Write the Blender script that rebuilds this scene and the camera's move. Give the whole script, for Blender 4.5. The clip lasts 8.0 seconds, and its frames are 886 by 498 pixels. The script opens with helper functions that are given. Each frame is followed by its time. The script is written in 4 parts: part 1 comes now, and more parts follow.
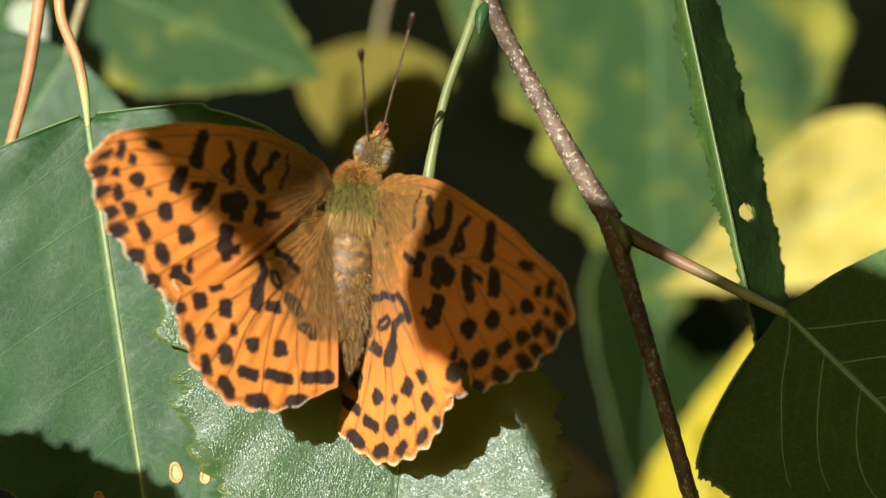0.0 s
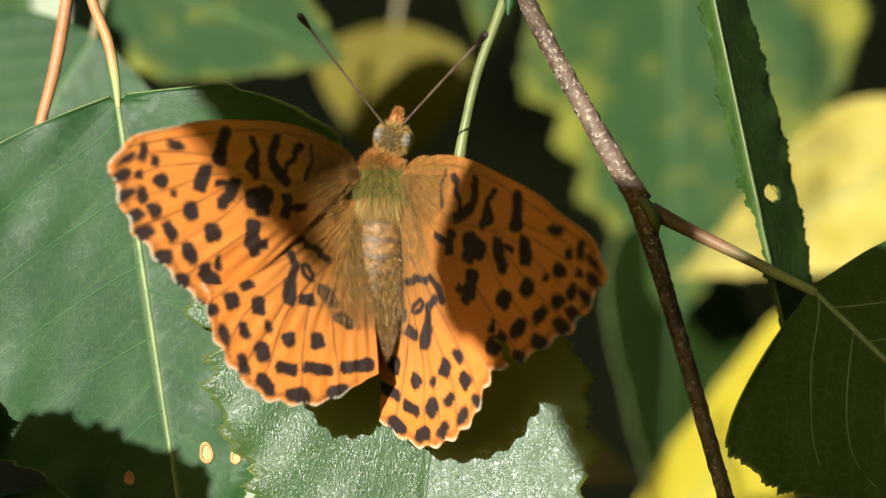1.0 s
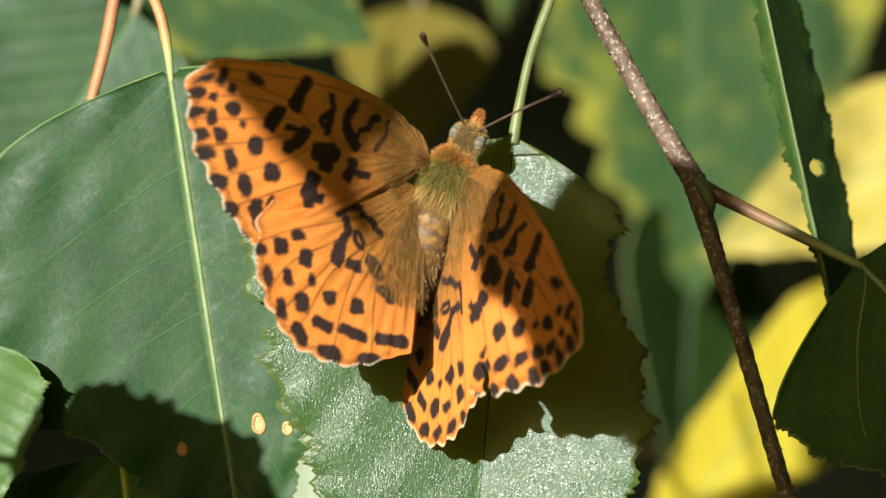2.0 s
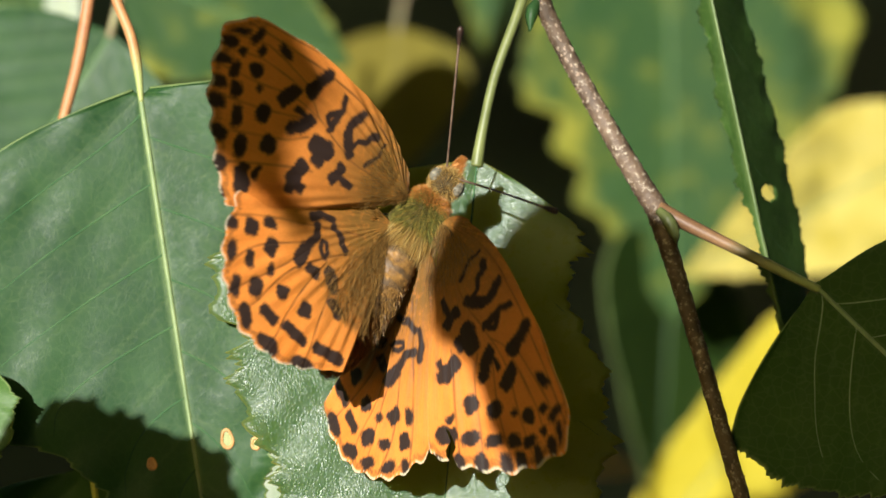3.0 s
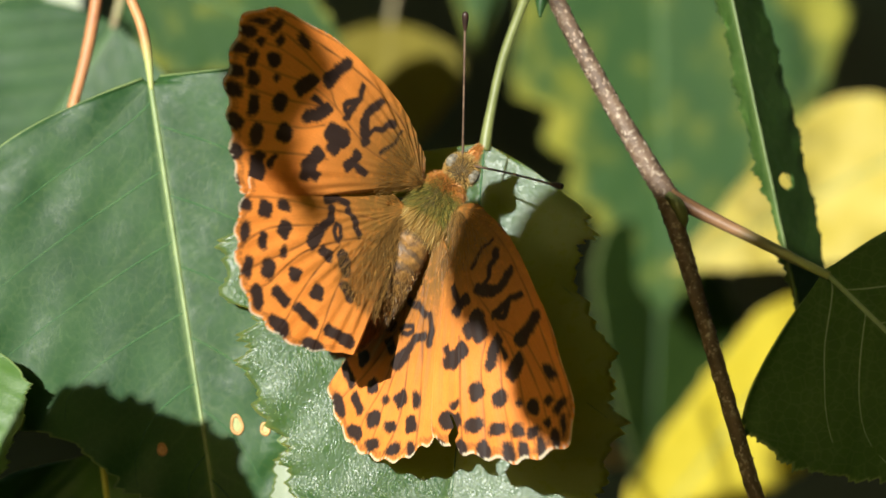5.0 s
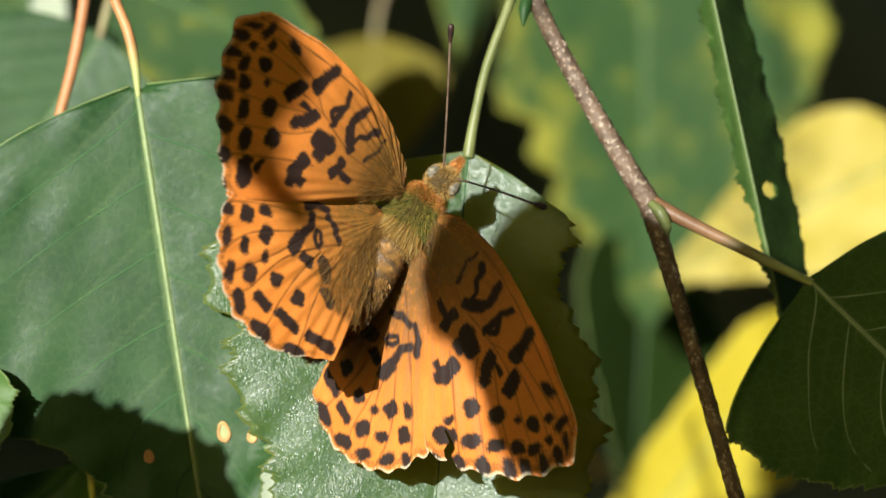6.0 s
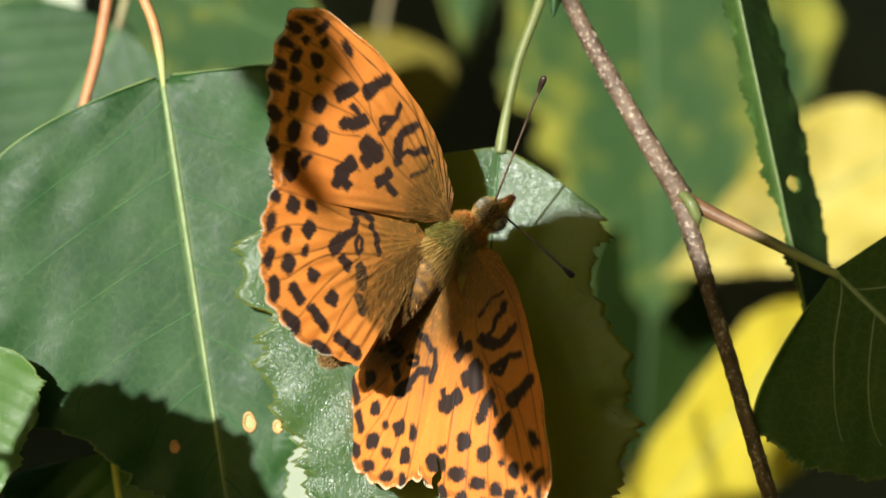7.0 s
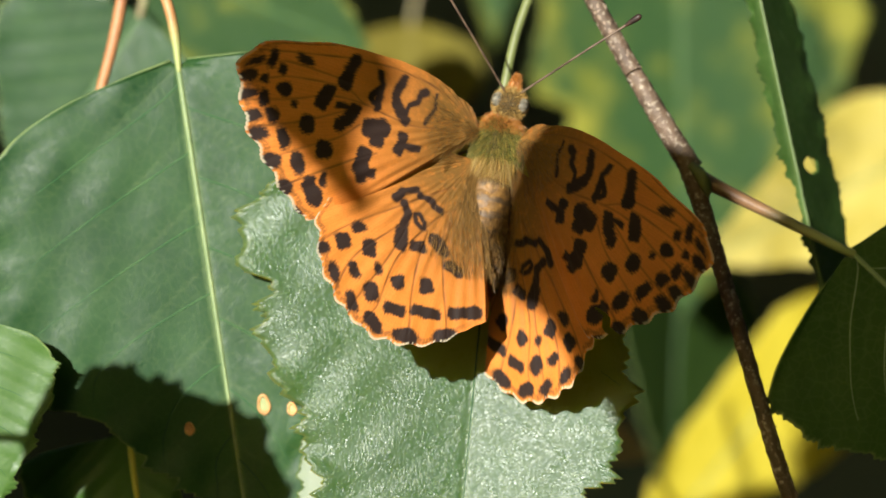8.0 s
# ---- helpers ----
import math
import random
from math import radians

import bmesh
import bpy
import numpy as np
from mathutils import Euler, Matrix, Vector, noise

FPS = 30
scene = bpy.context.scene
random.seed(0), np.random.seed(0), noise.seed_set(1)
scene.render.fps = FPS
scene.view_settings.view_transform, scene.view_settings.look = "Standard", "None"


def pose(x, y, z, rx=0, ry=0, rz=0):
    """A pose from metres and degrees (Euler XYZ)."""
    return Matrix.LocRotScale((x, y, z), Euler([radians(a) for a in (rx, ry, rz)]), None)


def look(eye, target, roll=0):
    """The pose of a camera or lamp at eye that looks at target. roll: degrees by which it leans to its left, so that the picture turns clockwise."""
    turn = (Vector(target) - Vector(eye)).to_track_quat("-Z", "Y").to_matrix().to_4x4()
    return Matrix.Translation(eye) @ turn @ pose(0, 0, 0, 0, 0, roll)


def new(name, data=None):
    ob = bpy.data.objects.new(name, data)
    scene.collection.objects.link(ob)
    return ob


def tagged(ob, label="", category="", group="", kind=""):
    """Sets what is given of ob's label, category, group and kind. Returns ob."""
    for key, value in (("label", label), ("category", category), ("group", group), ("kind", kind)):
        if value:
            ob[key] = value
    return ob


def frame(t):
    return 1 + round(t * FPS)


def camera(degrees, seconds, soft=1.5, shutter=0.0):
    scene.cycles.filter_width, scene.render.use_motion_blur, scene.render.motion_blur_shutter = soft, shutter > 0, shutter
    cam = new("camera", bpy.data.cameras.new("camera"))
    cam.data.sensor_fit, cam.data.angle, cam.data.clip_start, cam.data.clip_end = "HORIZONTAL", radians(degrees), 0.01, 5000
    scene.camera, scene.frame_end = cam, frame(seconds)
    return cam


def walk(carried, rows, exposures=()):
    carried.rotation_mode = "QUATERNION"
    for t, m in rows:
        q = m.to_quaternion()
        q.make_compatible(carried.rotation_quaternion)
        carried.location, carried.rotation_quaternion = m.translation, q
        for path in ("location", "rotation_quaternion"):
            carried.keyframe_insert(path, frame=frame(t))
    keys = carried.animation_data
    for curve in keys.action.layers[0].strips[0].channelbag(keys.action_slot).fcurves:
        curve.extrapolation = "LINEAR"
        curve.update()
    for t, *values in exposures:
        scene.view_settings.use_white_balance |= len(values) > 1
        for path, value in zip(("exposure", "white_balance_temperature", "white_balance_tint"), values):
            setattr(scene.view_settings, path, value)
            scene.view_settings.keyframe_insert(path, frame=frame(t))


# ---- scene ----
cam = camera(12, 8.0, soft=1.5)
cam.data.dof.use_dof = True
cam.data.dof.focus_distance = 0.380
cam.data.dof.aperture_fstop = 28
walk(cam, [
    (0.0, pose(0.00330, -0.37924, 0.00144, 90.0467, 0, 0.0909)),
    (0.5, pose(0.00039, -0.37924, 0.00156, 90.0015, 0, -0.0186)),
    (1.0, pose(-0.00000, -0.38000, 0.00000, 90.0000, 0, -0.0000)),
    (1.5, pose(-0.00323, -0.38153, -0.00205, 90.0677, 0, -0.1702)),
    (1.7, pose(-0.00544, -0.38268, -0.00198, 89.9299, 0, -0.2571)),
    (2.8, pose(-0.00943, -0.38777, -0.00260, 90.0163, 0, -1.0588)),
    (3.0, pose(-0.00417, -0.38857, -0.00323, 90.3466, 0, -0.3988)),
    (3.5, pose(-0.01148, -0.38896, 0.00065, 89.8681, 0, -1.4526)),
    (4.0, pose(-0.01129, -0.38976, -0.00430, 90.5655, 0, -1.3940)),
    (4.5, pose(-0.00722, -0.39097, -0.00410, 90.3978, 0, -1.0116)),
    (4.7, pose(-0.00860, -0.39137, -0.00429, 90.3563, 0, -0.9693)),
    (5.8, pose(-0.00907, -0.39178, -0.00654, 90.7386, 0, -0.9608)),
    (6.0, pose(-0.00929, -0.39218, -0.00648, 90.7444, 0, -1.2144)),
    (6.5, pose(-0.00719, -0.39259, -0.00745, 90.8700, 0, -0.9524)),
    (7.0, pose(-0.01467, -0.39259, -0.00719, 90.7171, 0, -1.6527)),
    (7.5, pose(-0.00629, -0.39381, -0.01116, 91.0696, 0, -0.2573)),
    (8.0, pose(-0.01002, -0.39422, -0.01007, 90.9017, 0, -0.7863)),
])

# ---- light ----
SUN_WAY = Vector((0.34, 0.90, -0.235)).normalized()   # the way the sunlight travels
world = bpy.data.worlds.new("sky")
scene.world = world
world.use_nodes = True
sky = world.node_tree.nodes.new("ShaderNodeTexSky")
sky.sky_type, sky.sun_disc = "NISHITA", False
sky.sun_elevation = math.asin(-SUN_WAY.z)
sky.sun_rotation = math.atan2(-SUN_WAY.x, -SUN_WAY.y)
back = world.node_tree.nodes["Background"]
canopy = world.node_tree.nodes.new("ShaderNodeMix")   # skylight reaches the place through green and yellow foliage
canopy.data_type, canopy.blend_type = "RGBA", "MULTIPLY"
canopy.inputs[0].default_value, canopy.inputs[7].default_value = 1.0, (0.90, 1.0, 0.58, 1.0)
world.node_tree.links.new(sky.outputs[0], canopy.inputs[6])
world.node_tree.links.new(canopy.outputs[2], back.inputs[0])
sky.dust_density, sky.ozone_density, sky.air_density = 4.0, 0.4, 0.8
back.inputs[1].default_value = 0.052
sun = new("sun", bpy.data.lights.new("sun", "SUN"))
sun.data.energy, sun.data.angle, sun.data.color = 5.0, radians(0.53), (0.97, 0.96, 0.91)
sun.matrix_world = look((0, 0, 1), Vector((0, 0, 1)) + SUN_WAY)
scene.view_settings.exposure = 1.02

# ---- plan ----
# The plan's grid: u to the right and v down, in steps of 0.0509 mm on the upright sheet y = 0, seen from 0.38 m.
STEP, REACH = 5.094338e-05, 0.38


def at(u, v, y=0.0):
    k = STEP * (REACH + y) / REACH
    return Vector(((u - 784) * k, y, (441 - v) * k))


def smooth(keys, x):
    """A smooth curve through (x, y) pairs."""
    kx, ky = np.array([k[0] for k in keys], float), np.array([k[1] for k in keys], float)
    slope = np.gradient(ky, kx)
    i = np.clip(np.searchsorted(kx, x) - 1, 0, len(kx) - 2)
    h = kx[i + 1] - kx[i]
    s = np.clip((x - kx[i]) / h, 0, 1)
    lo, hi = np.minimum(ky[i], ky[i + 1]), np.maximum(ky[i], ky[i + 1])
    y = ((1 + 2 * s) * (1 - s) ** 2 * ky[i] + s * (1 - s) ** 2 * h * slope[i]
         + s * s * (3 - 2 * s) * ky[i + 1] + s * s * (s - 1) * h * slope[i + 1])
    pad = 0.25 * (hi - lo)
    return np.clip(y, lo - pad, hi + pad)


def wave(x, y, seed=0.0):
    """Cheap smooth noise from -1 to 1."""
    return (np.sin(1.0 * x + 1.7 * y + seed) + np.sin(2.3 * x - 1.1 * y + 2.1 * seed + 1.3)
            + np.sin(-1.9 * x + 2.9 * y + 0.7 * seed + 4.0)) / 3


# ---- materials ----
def mat(name, build):
    m = bpy.data.materials.new(name)
    m.use_nodes = True
    t = m.node_tree
    build(t, t.nodes["Principled BSDF"])
    return m


def add(t, kind, **values):
    n = t.nodes.new("ShaderNode" + kind)
    for key, value in values.items():
        n.inputs[key.replace("_", " ")].default_value = value
    return n


def wire(t, a, b):
    t.links.new(a, b)


def field(t, name):
    n = t.nodes.new("ShaderNodeAttribute")
    n.attribute_name = name
    return n.outputs["Fac"]


def coords(t):
    return t.nodes.new("ShaderNodeTexCoord").outputs["Object"]


def noise_of(t, scale, detail=3.0, rough=0.55):
    n = add(t, "TexNoise", Scale=scale, Detail=detail, Roughness=rough)
    wire(t, coords(t), n.inputs["Vector"])
    return n.outputs["Fac"]


def blend(t, fac, a, b, mode="MIX"):
    n = t.nodes.new("ShaderNodeMix")
    n.data_type, n.blend_type = "RGBA", mode
    for value, socket in ((fac, n.inputs[0]), (a, n.inputs[6]), (b, n.inputs[7])):
        if isinstance(value, (int, float)):
            socket.default_value = value
        elif isinstance(value, tuple):
            socket.default_value = (*value, 1.0)
        else:
            wire(t, value, socket)
    return n.outputs[2]


def ramp(t, fac, lo, hi, a=0.0, b=1.0):
    n = add(t, "MapRange", From_Min=lo, From_Max=hi, To_Min=a, To_Max=b)
    wire(t, fac, n.inputs["Value"])
    return n.outputs["Result"]


def math_of(t, op, a, b):
    n = t.nodes.new("ShaderNodeMath")
    n.operation = op
    for value, socket in ((a, n.inputs[0]), (b, n.inputs[1])):
        if isinstance(value, (int, float)):
            socket.default_value = value
        else:
            wire(t, value, socket)
    return n.outputs[0]


def bump(t, p, height, strength, distance):
    n = add(t, "Bump", Strength=strength, Distance=distance)
    wire(t, height, n.inputs["Height"])
    wire(t, n.outputs["Normal"], p.inputs["Normal"])


def see_through(t, p, colour, amount):
    """Lets part of the light pass, as thin leaves and wings do."""
    out = t.nodes["Material Output"]
    tr = t.nodes.new("ShaderNodeBsdfTranslucent")
    if isinstance(colour, tuple):
        tr.inputs["Color"].default_value = (*colour, 1)
    else:
        wire(t, colour, tr.inputs["Color"])
    mix = t.nodes.new("ShaderNodeMixShader")
    mix.inputs[0].default_value = amount
    wire(t, p.outputs[0], mix.inputs[1])
    wire(t, tr.outputs[0], mix.inputs[2])
    wire(t, mix.outputs[0], out.inputs["Surface"])


def leaf_material(name, deep, light, patch, rib, patchiness=0.0, through_colour=None, gloss=0.42, grain=1.0, passes=0.3, shine=0.35, margin=None, mesh=0.05, patch_scale=75):
    def build(t, p):
        large = noise_of(t, 110, 4)
        small = noise_of(t, 900, 4, 0.6)
        c = blend(t, ramp(t, large, 0.32, 0.68), deep, light)
        c = blend(t, ramp(t, noise_of(t, patch_scale, 4, 0.65), 0.62 - 0.35 * patchiness, 0.78 - 0.35 * patchiness), c, patch) if patchiness else c
        if margin:
            turned = math_of(t, "ADD", field(t, "rim"), math_of(t, "MULTIPLY", noise_of(t, 100, 4, 0.65), 1.6))
            c = blend(t, ramp(t, turned, 1.62, 1.92), c, margin)
        c = blend(t, math_of(t, "MULTIPLY", ramp(t, small, 0.35, 0.75), 0.25), c, light)
        c = blend(t, math_of(t, "MULTIPLY", field(t, "vein"), 0.6), c, rib)
        net = add(t, "TexVoronoi", Scale=1000.0)
        net.feature = "DISTANCE_TO_EDGE"
        wire(t, coords(t), net.inputs["Vector"])
        c = blend(t, ramp(t, net.outputs["Distance"], 0.0, 0.09, mesh, 0.0), c, rib)
        c = blend(t, ramp(t, field(t, "rim"), 0.972, 0.992, 0.0, 0.55), c, rib)
        wire(t, c, p.inputs["Base Color"])
        wire(t, ramp(t, small, 0.3, 0.7, gloss - 0.09, gloss + 0.10), p.inputs["Roughness"])
        p.inputs["Specular IOR Level"].default_value = shine
        cells = add(t, "TexVoronoi", Scale=4200.0)
        cells.feature = "DISTANCE_TO_EDGE"
        wire(t, coords(t), cells.inputs["Vector"])
        tall = math_of(t, "ADD", math_of(t, "MULTIPLY", ramp(t, cells.outputs["Distance"], 0.0, 0.3), 0.25), math_of(t, "MULTIPLY", noise_of(t, 2400, 3), 0.6))
        tall = math_of(t, "ADD", tall, math_of(t, "MULTIPLY", noise_of(t, 1250, 4, 0.65), 1.1))
        bump(t, p, tall, 0.55 * grain, 0.00010)
        see_through(t, p, through_colour or light, passes)
    return mat(name, build)


GREEN = leaf_material("leaf_green", (0.010, 0.046, 0.012), (0.034, 0.090, 0.027), (0.2, 0.22, 0.03), (0.30, 0.38, 0.14), 0.0,
                      (0.16, 0.30, 0.04), 0.48, 0.4, 0.3, 0.24)
PERCH = leaf_material("leaf_glossy_green", (0.020, 0.085, 0.026), (0.036, 0.118, 0.040), (0.2, 0.22, 0.03), (0.14, 0.20, 0.08), 0.0,
                      (0.88, 0.74, 0.06), 0.31, 0.95, 0.55, 0.62, None, 0.2)
DARK = leaf_material("leaf_dark_green", (0.040, 0.094, 0.017), (0.060, 0.122, 0.026), (0.1, 0.12, 0.03), (0.30, 0.38, 0.14), 0.0,
                     (0.08, 0.16, 0.02), 0.5, 1.0, 0.3, 0.15, None, 0.12)
FRESH = leaf_material("leaf_fresh_green", (0.045, 0.115, 0.016), (0.075, 0.155, 0.032), (0.2, 0.22, 0.03), (0.30, 0.38, 0.14), 0.0,
                      (0.25, 0.40, 0.05), 0.45, 0.4, 0.3, 0.3)
TURNING = leaf_material("leaf_turning", (0.018, 0.056, 0.014), (0.032, 0.074, 0.018), (0.17, 0.18, 0.018), (0.1, 0.14, 0.05), 0.28,
                        (0.3, 0.36, 0.04), 0.6, 0.5, 0.3, 0.15, (0.24, 0.23, 0.025), 0.05, 120)
# The dark olive patch colour stands for the shaded parts of the yellow leaf.
YELLOW = leaf_material("leaf_yellow", (0.36, 0.29, 0.02), (0.60, 0.52, 0.16), (0.055, 0.060, 0.012), (0.7, 0.62, 0.2), 0.45,
                       (0.7, 0.55, 0.05), 0.6, 0.5, 0.4, 0.15, None, 0.05, 38)
YELLOW_BRIGHT = leaf_material("leaf_bright_yellow", (0.40, 0.33, 0.012), (0.54, 0.46, 0.04), (0.3, 0.26, 0.02), (0.7, 0.62, 0.2), 0.05,
                              (0.7, 0.55, 0.05), 0.6, 0.5, 0.4, 0.15)
TAN = leaf_material("leaf_dry_tan", (0.24, 0.17, 0.08), (0.36, 0.27, 0.14), (0.16, 0.11, 0.05), (0.4, 0.3, 0.2), 0.2, (0.4, 0.3, 0.15), 0.7, 0.5, 0.3, 0.1)
OLIVE = leaf_material("leaf_olive", (0.12, 0.10, 0.014), (0.18, 0.15, 0.022), (0.07, 0.07, 0.014), (0.35, 0.3, 0.1), 0.3,
                      (0.3, 0.26, 0.03), 0.7, 0.5, 0.3, 0.1)
PALE = leaf_material("leaf_pale", (0.26, 0.31, 0.22), (0.36, 0.40, 0.30), (0.5, 0.5, 0.3), (0.5, 0.55, 0.3), 0.2,
                     (0.4, 0.5, 0.2), 0.4, 0.5)


def stem_material(name, a, b, rough=0.5, scale=700, shine=0.4):
    def build(t, p):
        n = noise_of(t, scale, 4)
        wire(t, blend(t, ramp(t, n, 0.35, 0.65), a, b), p.inputs["Base Color"])
        p.inputs["Roughness"].default_value = rough
        p.inputs["Specular IOR Level"].default_value = shine
        bump(t, p, noise_of(t, scale * 3), 0.4, 0.0001)
    return mat(name, build)


STALK = stem_material("petiole_green", (0.10, 0.118, 0.036), (0.165, 0.185, 0.062), 0.45, 300)


def russet(name, dark, ruddy, lo, hi):
    """Russet or brown along the stalk, pale green where it meets the blade."""
    def build(t, p):
        sep = t.nodes.new("ShaderNodeSeparateXYZ")
        wire(t, coords(t), sep.inputs[0])
        red = blend(t, ramp(t, noise_of(t, 300, 4), 0.35, 0.65), dark, ruddy)
        wire(t, blend(t, ramp(t, sep.outputs["Y"], lo, hi), red, (0.30, 0.34, 0.12)), p.inputs["Base Color"])
        p.inputs["Roughness"].default_value = 0.45
        bump(t, p, noise_of(t, 1500), 0.3, 0.0001)
    return mat(name, build)


STALK_RED = russet("petiole_russet", (0.34, 0.14, 0.055), (0.46, 0.23, 0.09), -0.0050, -0.0018)
STALK_DUSKY = russet("petiole_dusky", (0.13, 0.065, 0.03), (0.20, 0.11, 0.05), -0.0085, -0.0015)
STEM_RUSSET = stem_material("stem_russet", (0.30, 0.12, 0.05), (0.42, 0.20, 0.08), 0.5, 300)
STALK_YELLOW = stem_material("petiole_yellow", (0.42, 0.40, 0.05), (0.5, 0.45, 0.08), 0.5, 300)
STALK_BROWN = stem_material("petiole_brown", (0.17, 0.12, 0.06), (0.24, 0.22, 0.10), 0.5, 300)


def bark(t, p):
    n, fine = noise_of(t, 420, 5, 0.65), noise_of(t, 1700, 4, 0.7)
    c = blend(t, ramp(t, n, 0.36, 0.66), (0.062, 0.038, 0.023), (0.155, 0.100, 0.062))
    c = blend(t, ramp(t, fine, 0.55, 0.66), c, (0.42, 0.35, 0.26))
    wire(t, c, p.inputs["Base Color"])
    p.inputs["Roughness"].default_value = 0.6
    bump(t, p, math_of(t, "ADD", n, fine), 0.8, 0.0002)


BARK = mat("birch_bark", bark)


CORK = stem_material("bark_cork", (0.22, 0.15, 0.10), (0.36, 0.27, 0.20), 0.7, 900)


def wing_material(t, p):
    scales = noise_of(t, 6000, 3, 0.7)
    tone = noise_of(t, 260, 3)
    c = blend(t, ramp(t, tone, 0.3, 0.7), (0.74, 0.245, 0.036), (0.82, 0.295, 0.056))
    c = blend(t, math_of(t, "MULTIPLY", ramp(t, scales, 0.4, 0.7), 0.45), c, (0.60, 0.165, 0.022))
    c = blend(t, math_of(t, "MULTIPLY", ramp(t, noise_of(t, 1500, 4, 0.7), 0.52, 0.75), 0.35), c, (0.50, 0.135, 0.02))
    c = blend(t, math_of(t, "MULTIPLY", field(t, "streak"), 0.30), c, (0.45, 0.12, 0.02))
    c = blend(t, math_of(t, "MULTIPLY", field(t, "dust"), ramp(t, noise_of(t, 1300, 5, 0.75), 0.15, 0.50)), c, (0.15, 0.080, 0.018))
    c = blend(t, math_of(t, "MULTIPLY", field(t, "vein"), 0.95), c, (0.11, 0.042, 0.014))
    c = blend(t, field(t, "pigment"), c, (0.030, 0.017, 0.013))
    c = blend(t, math_of(t, "MULTIPLY", field(t, "fringe"), 0.8), c, (0.60, 0.52, 0.36))
    wire(t, c, p.inputs["Base Color"])
    p.inputs["Roughness"].default_value = 0.62
    p.inputs["Diffuse Roughness"].default_value = 1.0
    p.inputs["Specular IOR Level"].default_value = 0.35
    bump(t, p, scales, 0.6, 0.00010)
    see_through(t, p, blend(t, field(t, "pigment"), (0.85, 0.36, 0.04), (0.06, 0.03, 0.012)), 0.28)


WING = mat("fritillary_wing", wing_material)


def fur_material(name, a, b, c):
    def build(t, p):
        g = t.nodes.new("ShaderNodeNewGeometry").outputs["Random Per Island"]
        wire(t, blend(t, ramp(t, g, 0.45, 1.0), blend(t, ramp(t, g, 0.0, 0.5), a, b), c), p.inputs["Base Color"])
        p.inputs["Roughness"].default_value = 0.5
    return mat(name, build)


FUR_THORAX = fur_material("fur_olive", (0.035, 0.042, 0.014), (0.15, 0.165, 0.028), (0.40, 0.25, 0.05))
FUR_COLLAR = fur_material("fur_orange", (0.36, 0.12, 0.02), (0.48, 0.18, 0.03), (0.30, 0.15, 0.04))
FUR_ABDOMEN = fur_material("fur_brown", (0.07, 0.045, 0.016), (0.20, 0.105, 0.025), (0.40, 0.21, 0.05))
FUR_PALE = fur_material("fur_pale", (0.20, 0.10, 0.02), (0.36, 0.20, 0.04), (0.52, 0.38, 0.14))
SKIN = stem_material("body_skin", (0.045, 0.032, 0.015), (0.09, 0.06, 0.025), 0.8, 900, 0.1)


def banded(t, p):
    """Dusky rings round a brown abdomen."""
    sep = t.nodes.new("ShaderNodeSeparateXYZ")
    wire(t, coords(t), sep.inputs[0])
    ring = math_of(t, "SINE", math_of(t, "MULTIPLY", math_of(t, "ADD", sep.outputs["Y"], math_of(t, "MULTIPLY", noise_of(t, 900, 3), 0.0012)), 4200.0), 0.0)
    c = blend(t, ramp(t, noise_of(t, 1400, 4), 0.35, 0.65), (0.10, 0.05, 0.014), (0.26, 0.13, 0.03))
    wire(t, blend(t, math_of(t, "MULTIPLY", ramp(t, ring, 0.1, 0.8), 0.6), c, (0.035, 0.028, 0.020)), p.inputs["Base Color"])
    p.inputs["Roughness"].default_value = 0.6
    bump(t, p, ring, 0.5, 0.00012)


SKIN_BROWN = mat("body_skin_banded", banded)
ANTENNA = stem_material("antenna_brown", (0.07, 0.042, 0.028), (0.15, 0.10, 0.065), 0.5, 900)
CLUB = stem_material("antenna_club", (0.014, 0.009, 0.007), (0.04, 0.018, 0.011), 0.5, 900)
EYE = stem_material("compound_eye", (0.05, 0.045, 0.03), (0.26, 0.23, 0.17), 0.5, 2600, 0.25)
GALL = stem_material("leaf_spot_rim", (0.36, 0.17, 0.05), (0.50, 0.30, 0.12), 0.6, 500)
GALL_PALE = stem_material("leaf_spot_pale", (0.20, 0.24, 0.09), (0.30, 0.30, 0.13), 0.6, 500)
RIB_GREEN = stem_material("leaf_rib_pale", (0.13, 0.19, 0.075), (0.20, 0.26, 0.11), 0.5, 300)
RIB_PALE = stem_material("leaf_rib_whitish", (0.22, 0.31, 0.13), (0.32, 0.41, 0.20), 0.5, 300)
RIB_FAINT = stem_material("leaf_rib_faint", (0.030, 0.085, 0.030), (0.055, 0.115, 0.044), 0.5, 300, 0.1)
RIB_DARK = stem_material("leaf_rib_green", (0.05, 0.12, 0.04), (0.09, 0.17, 0.06), 0.45, 300)

# ---- builders ----
def part(name, bm, material, parent=None, label="", smoothed=True):
    if isinstance(bm, bmesh.types.BMesh):
        me = bpy.data.meshes.new(name)
        bm.to_mesh(me)
        bm.free()
    else:
        me = bm
    me.materials.append(material)
    if smoothed:
        me.polygons.foreach_set("use_smooth", [True] * len(me.polygons))
    ob = new(name, me)
    ob.parent = parent
    return tagged(ob, label) if label else ob


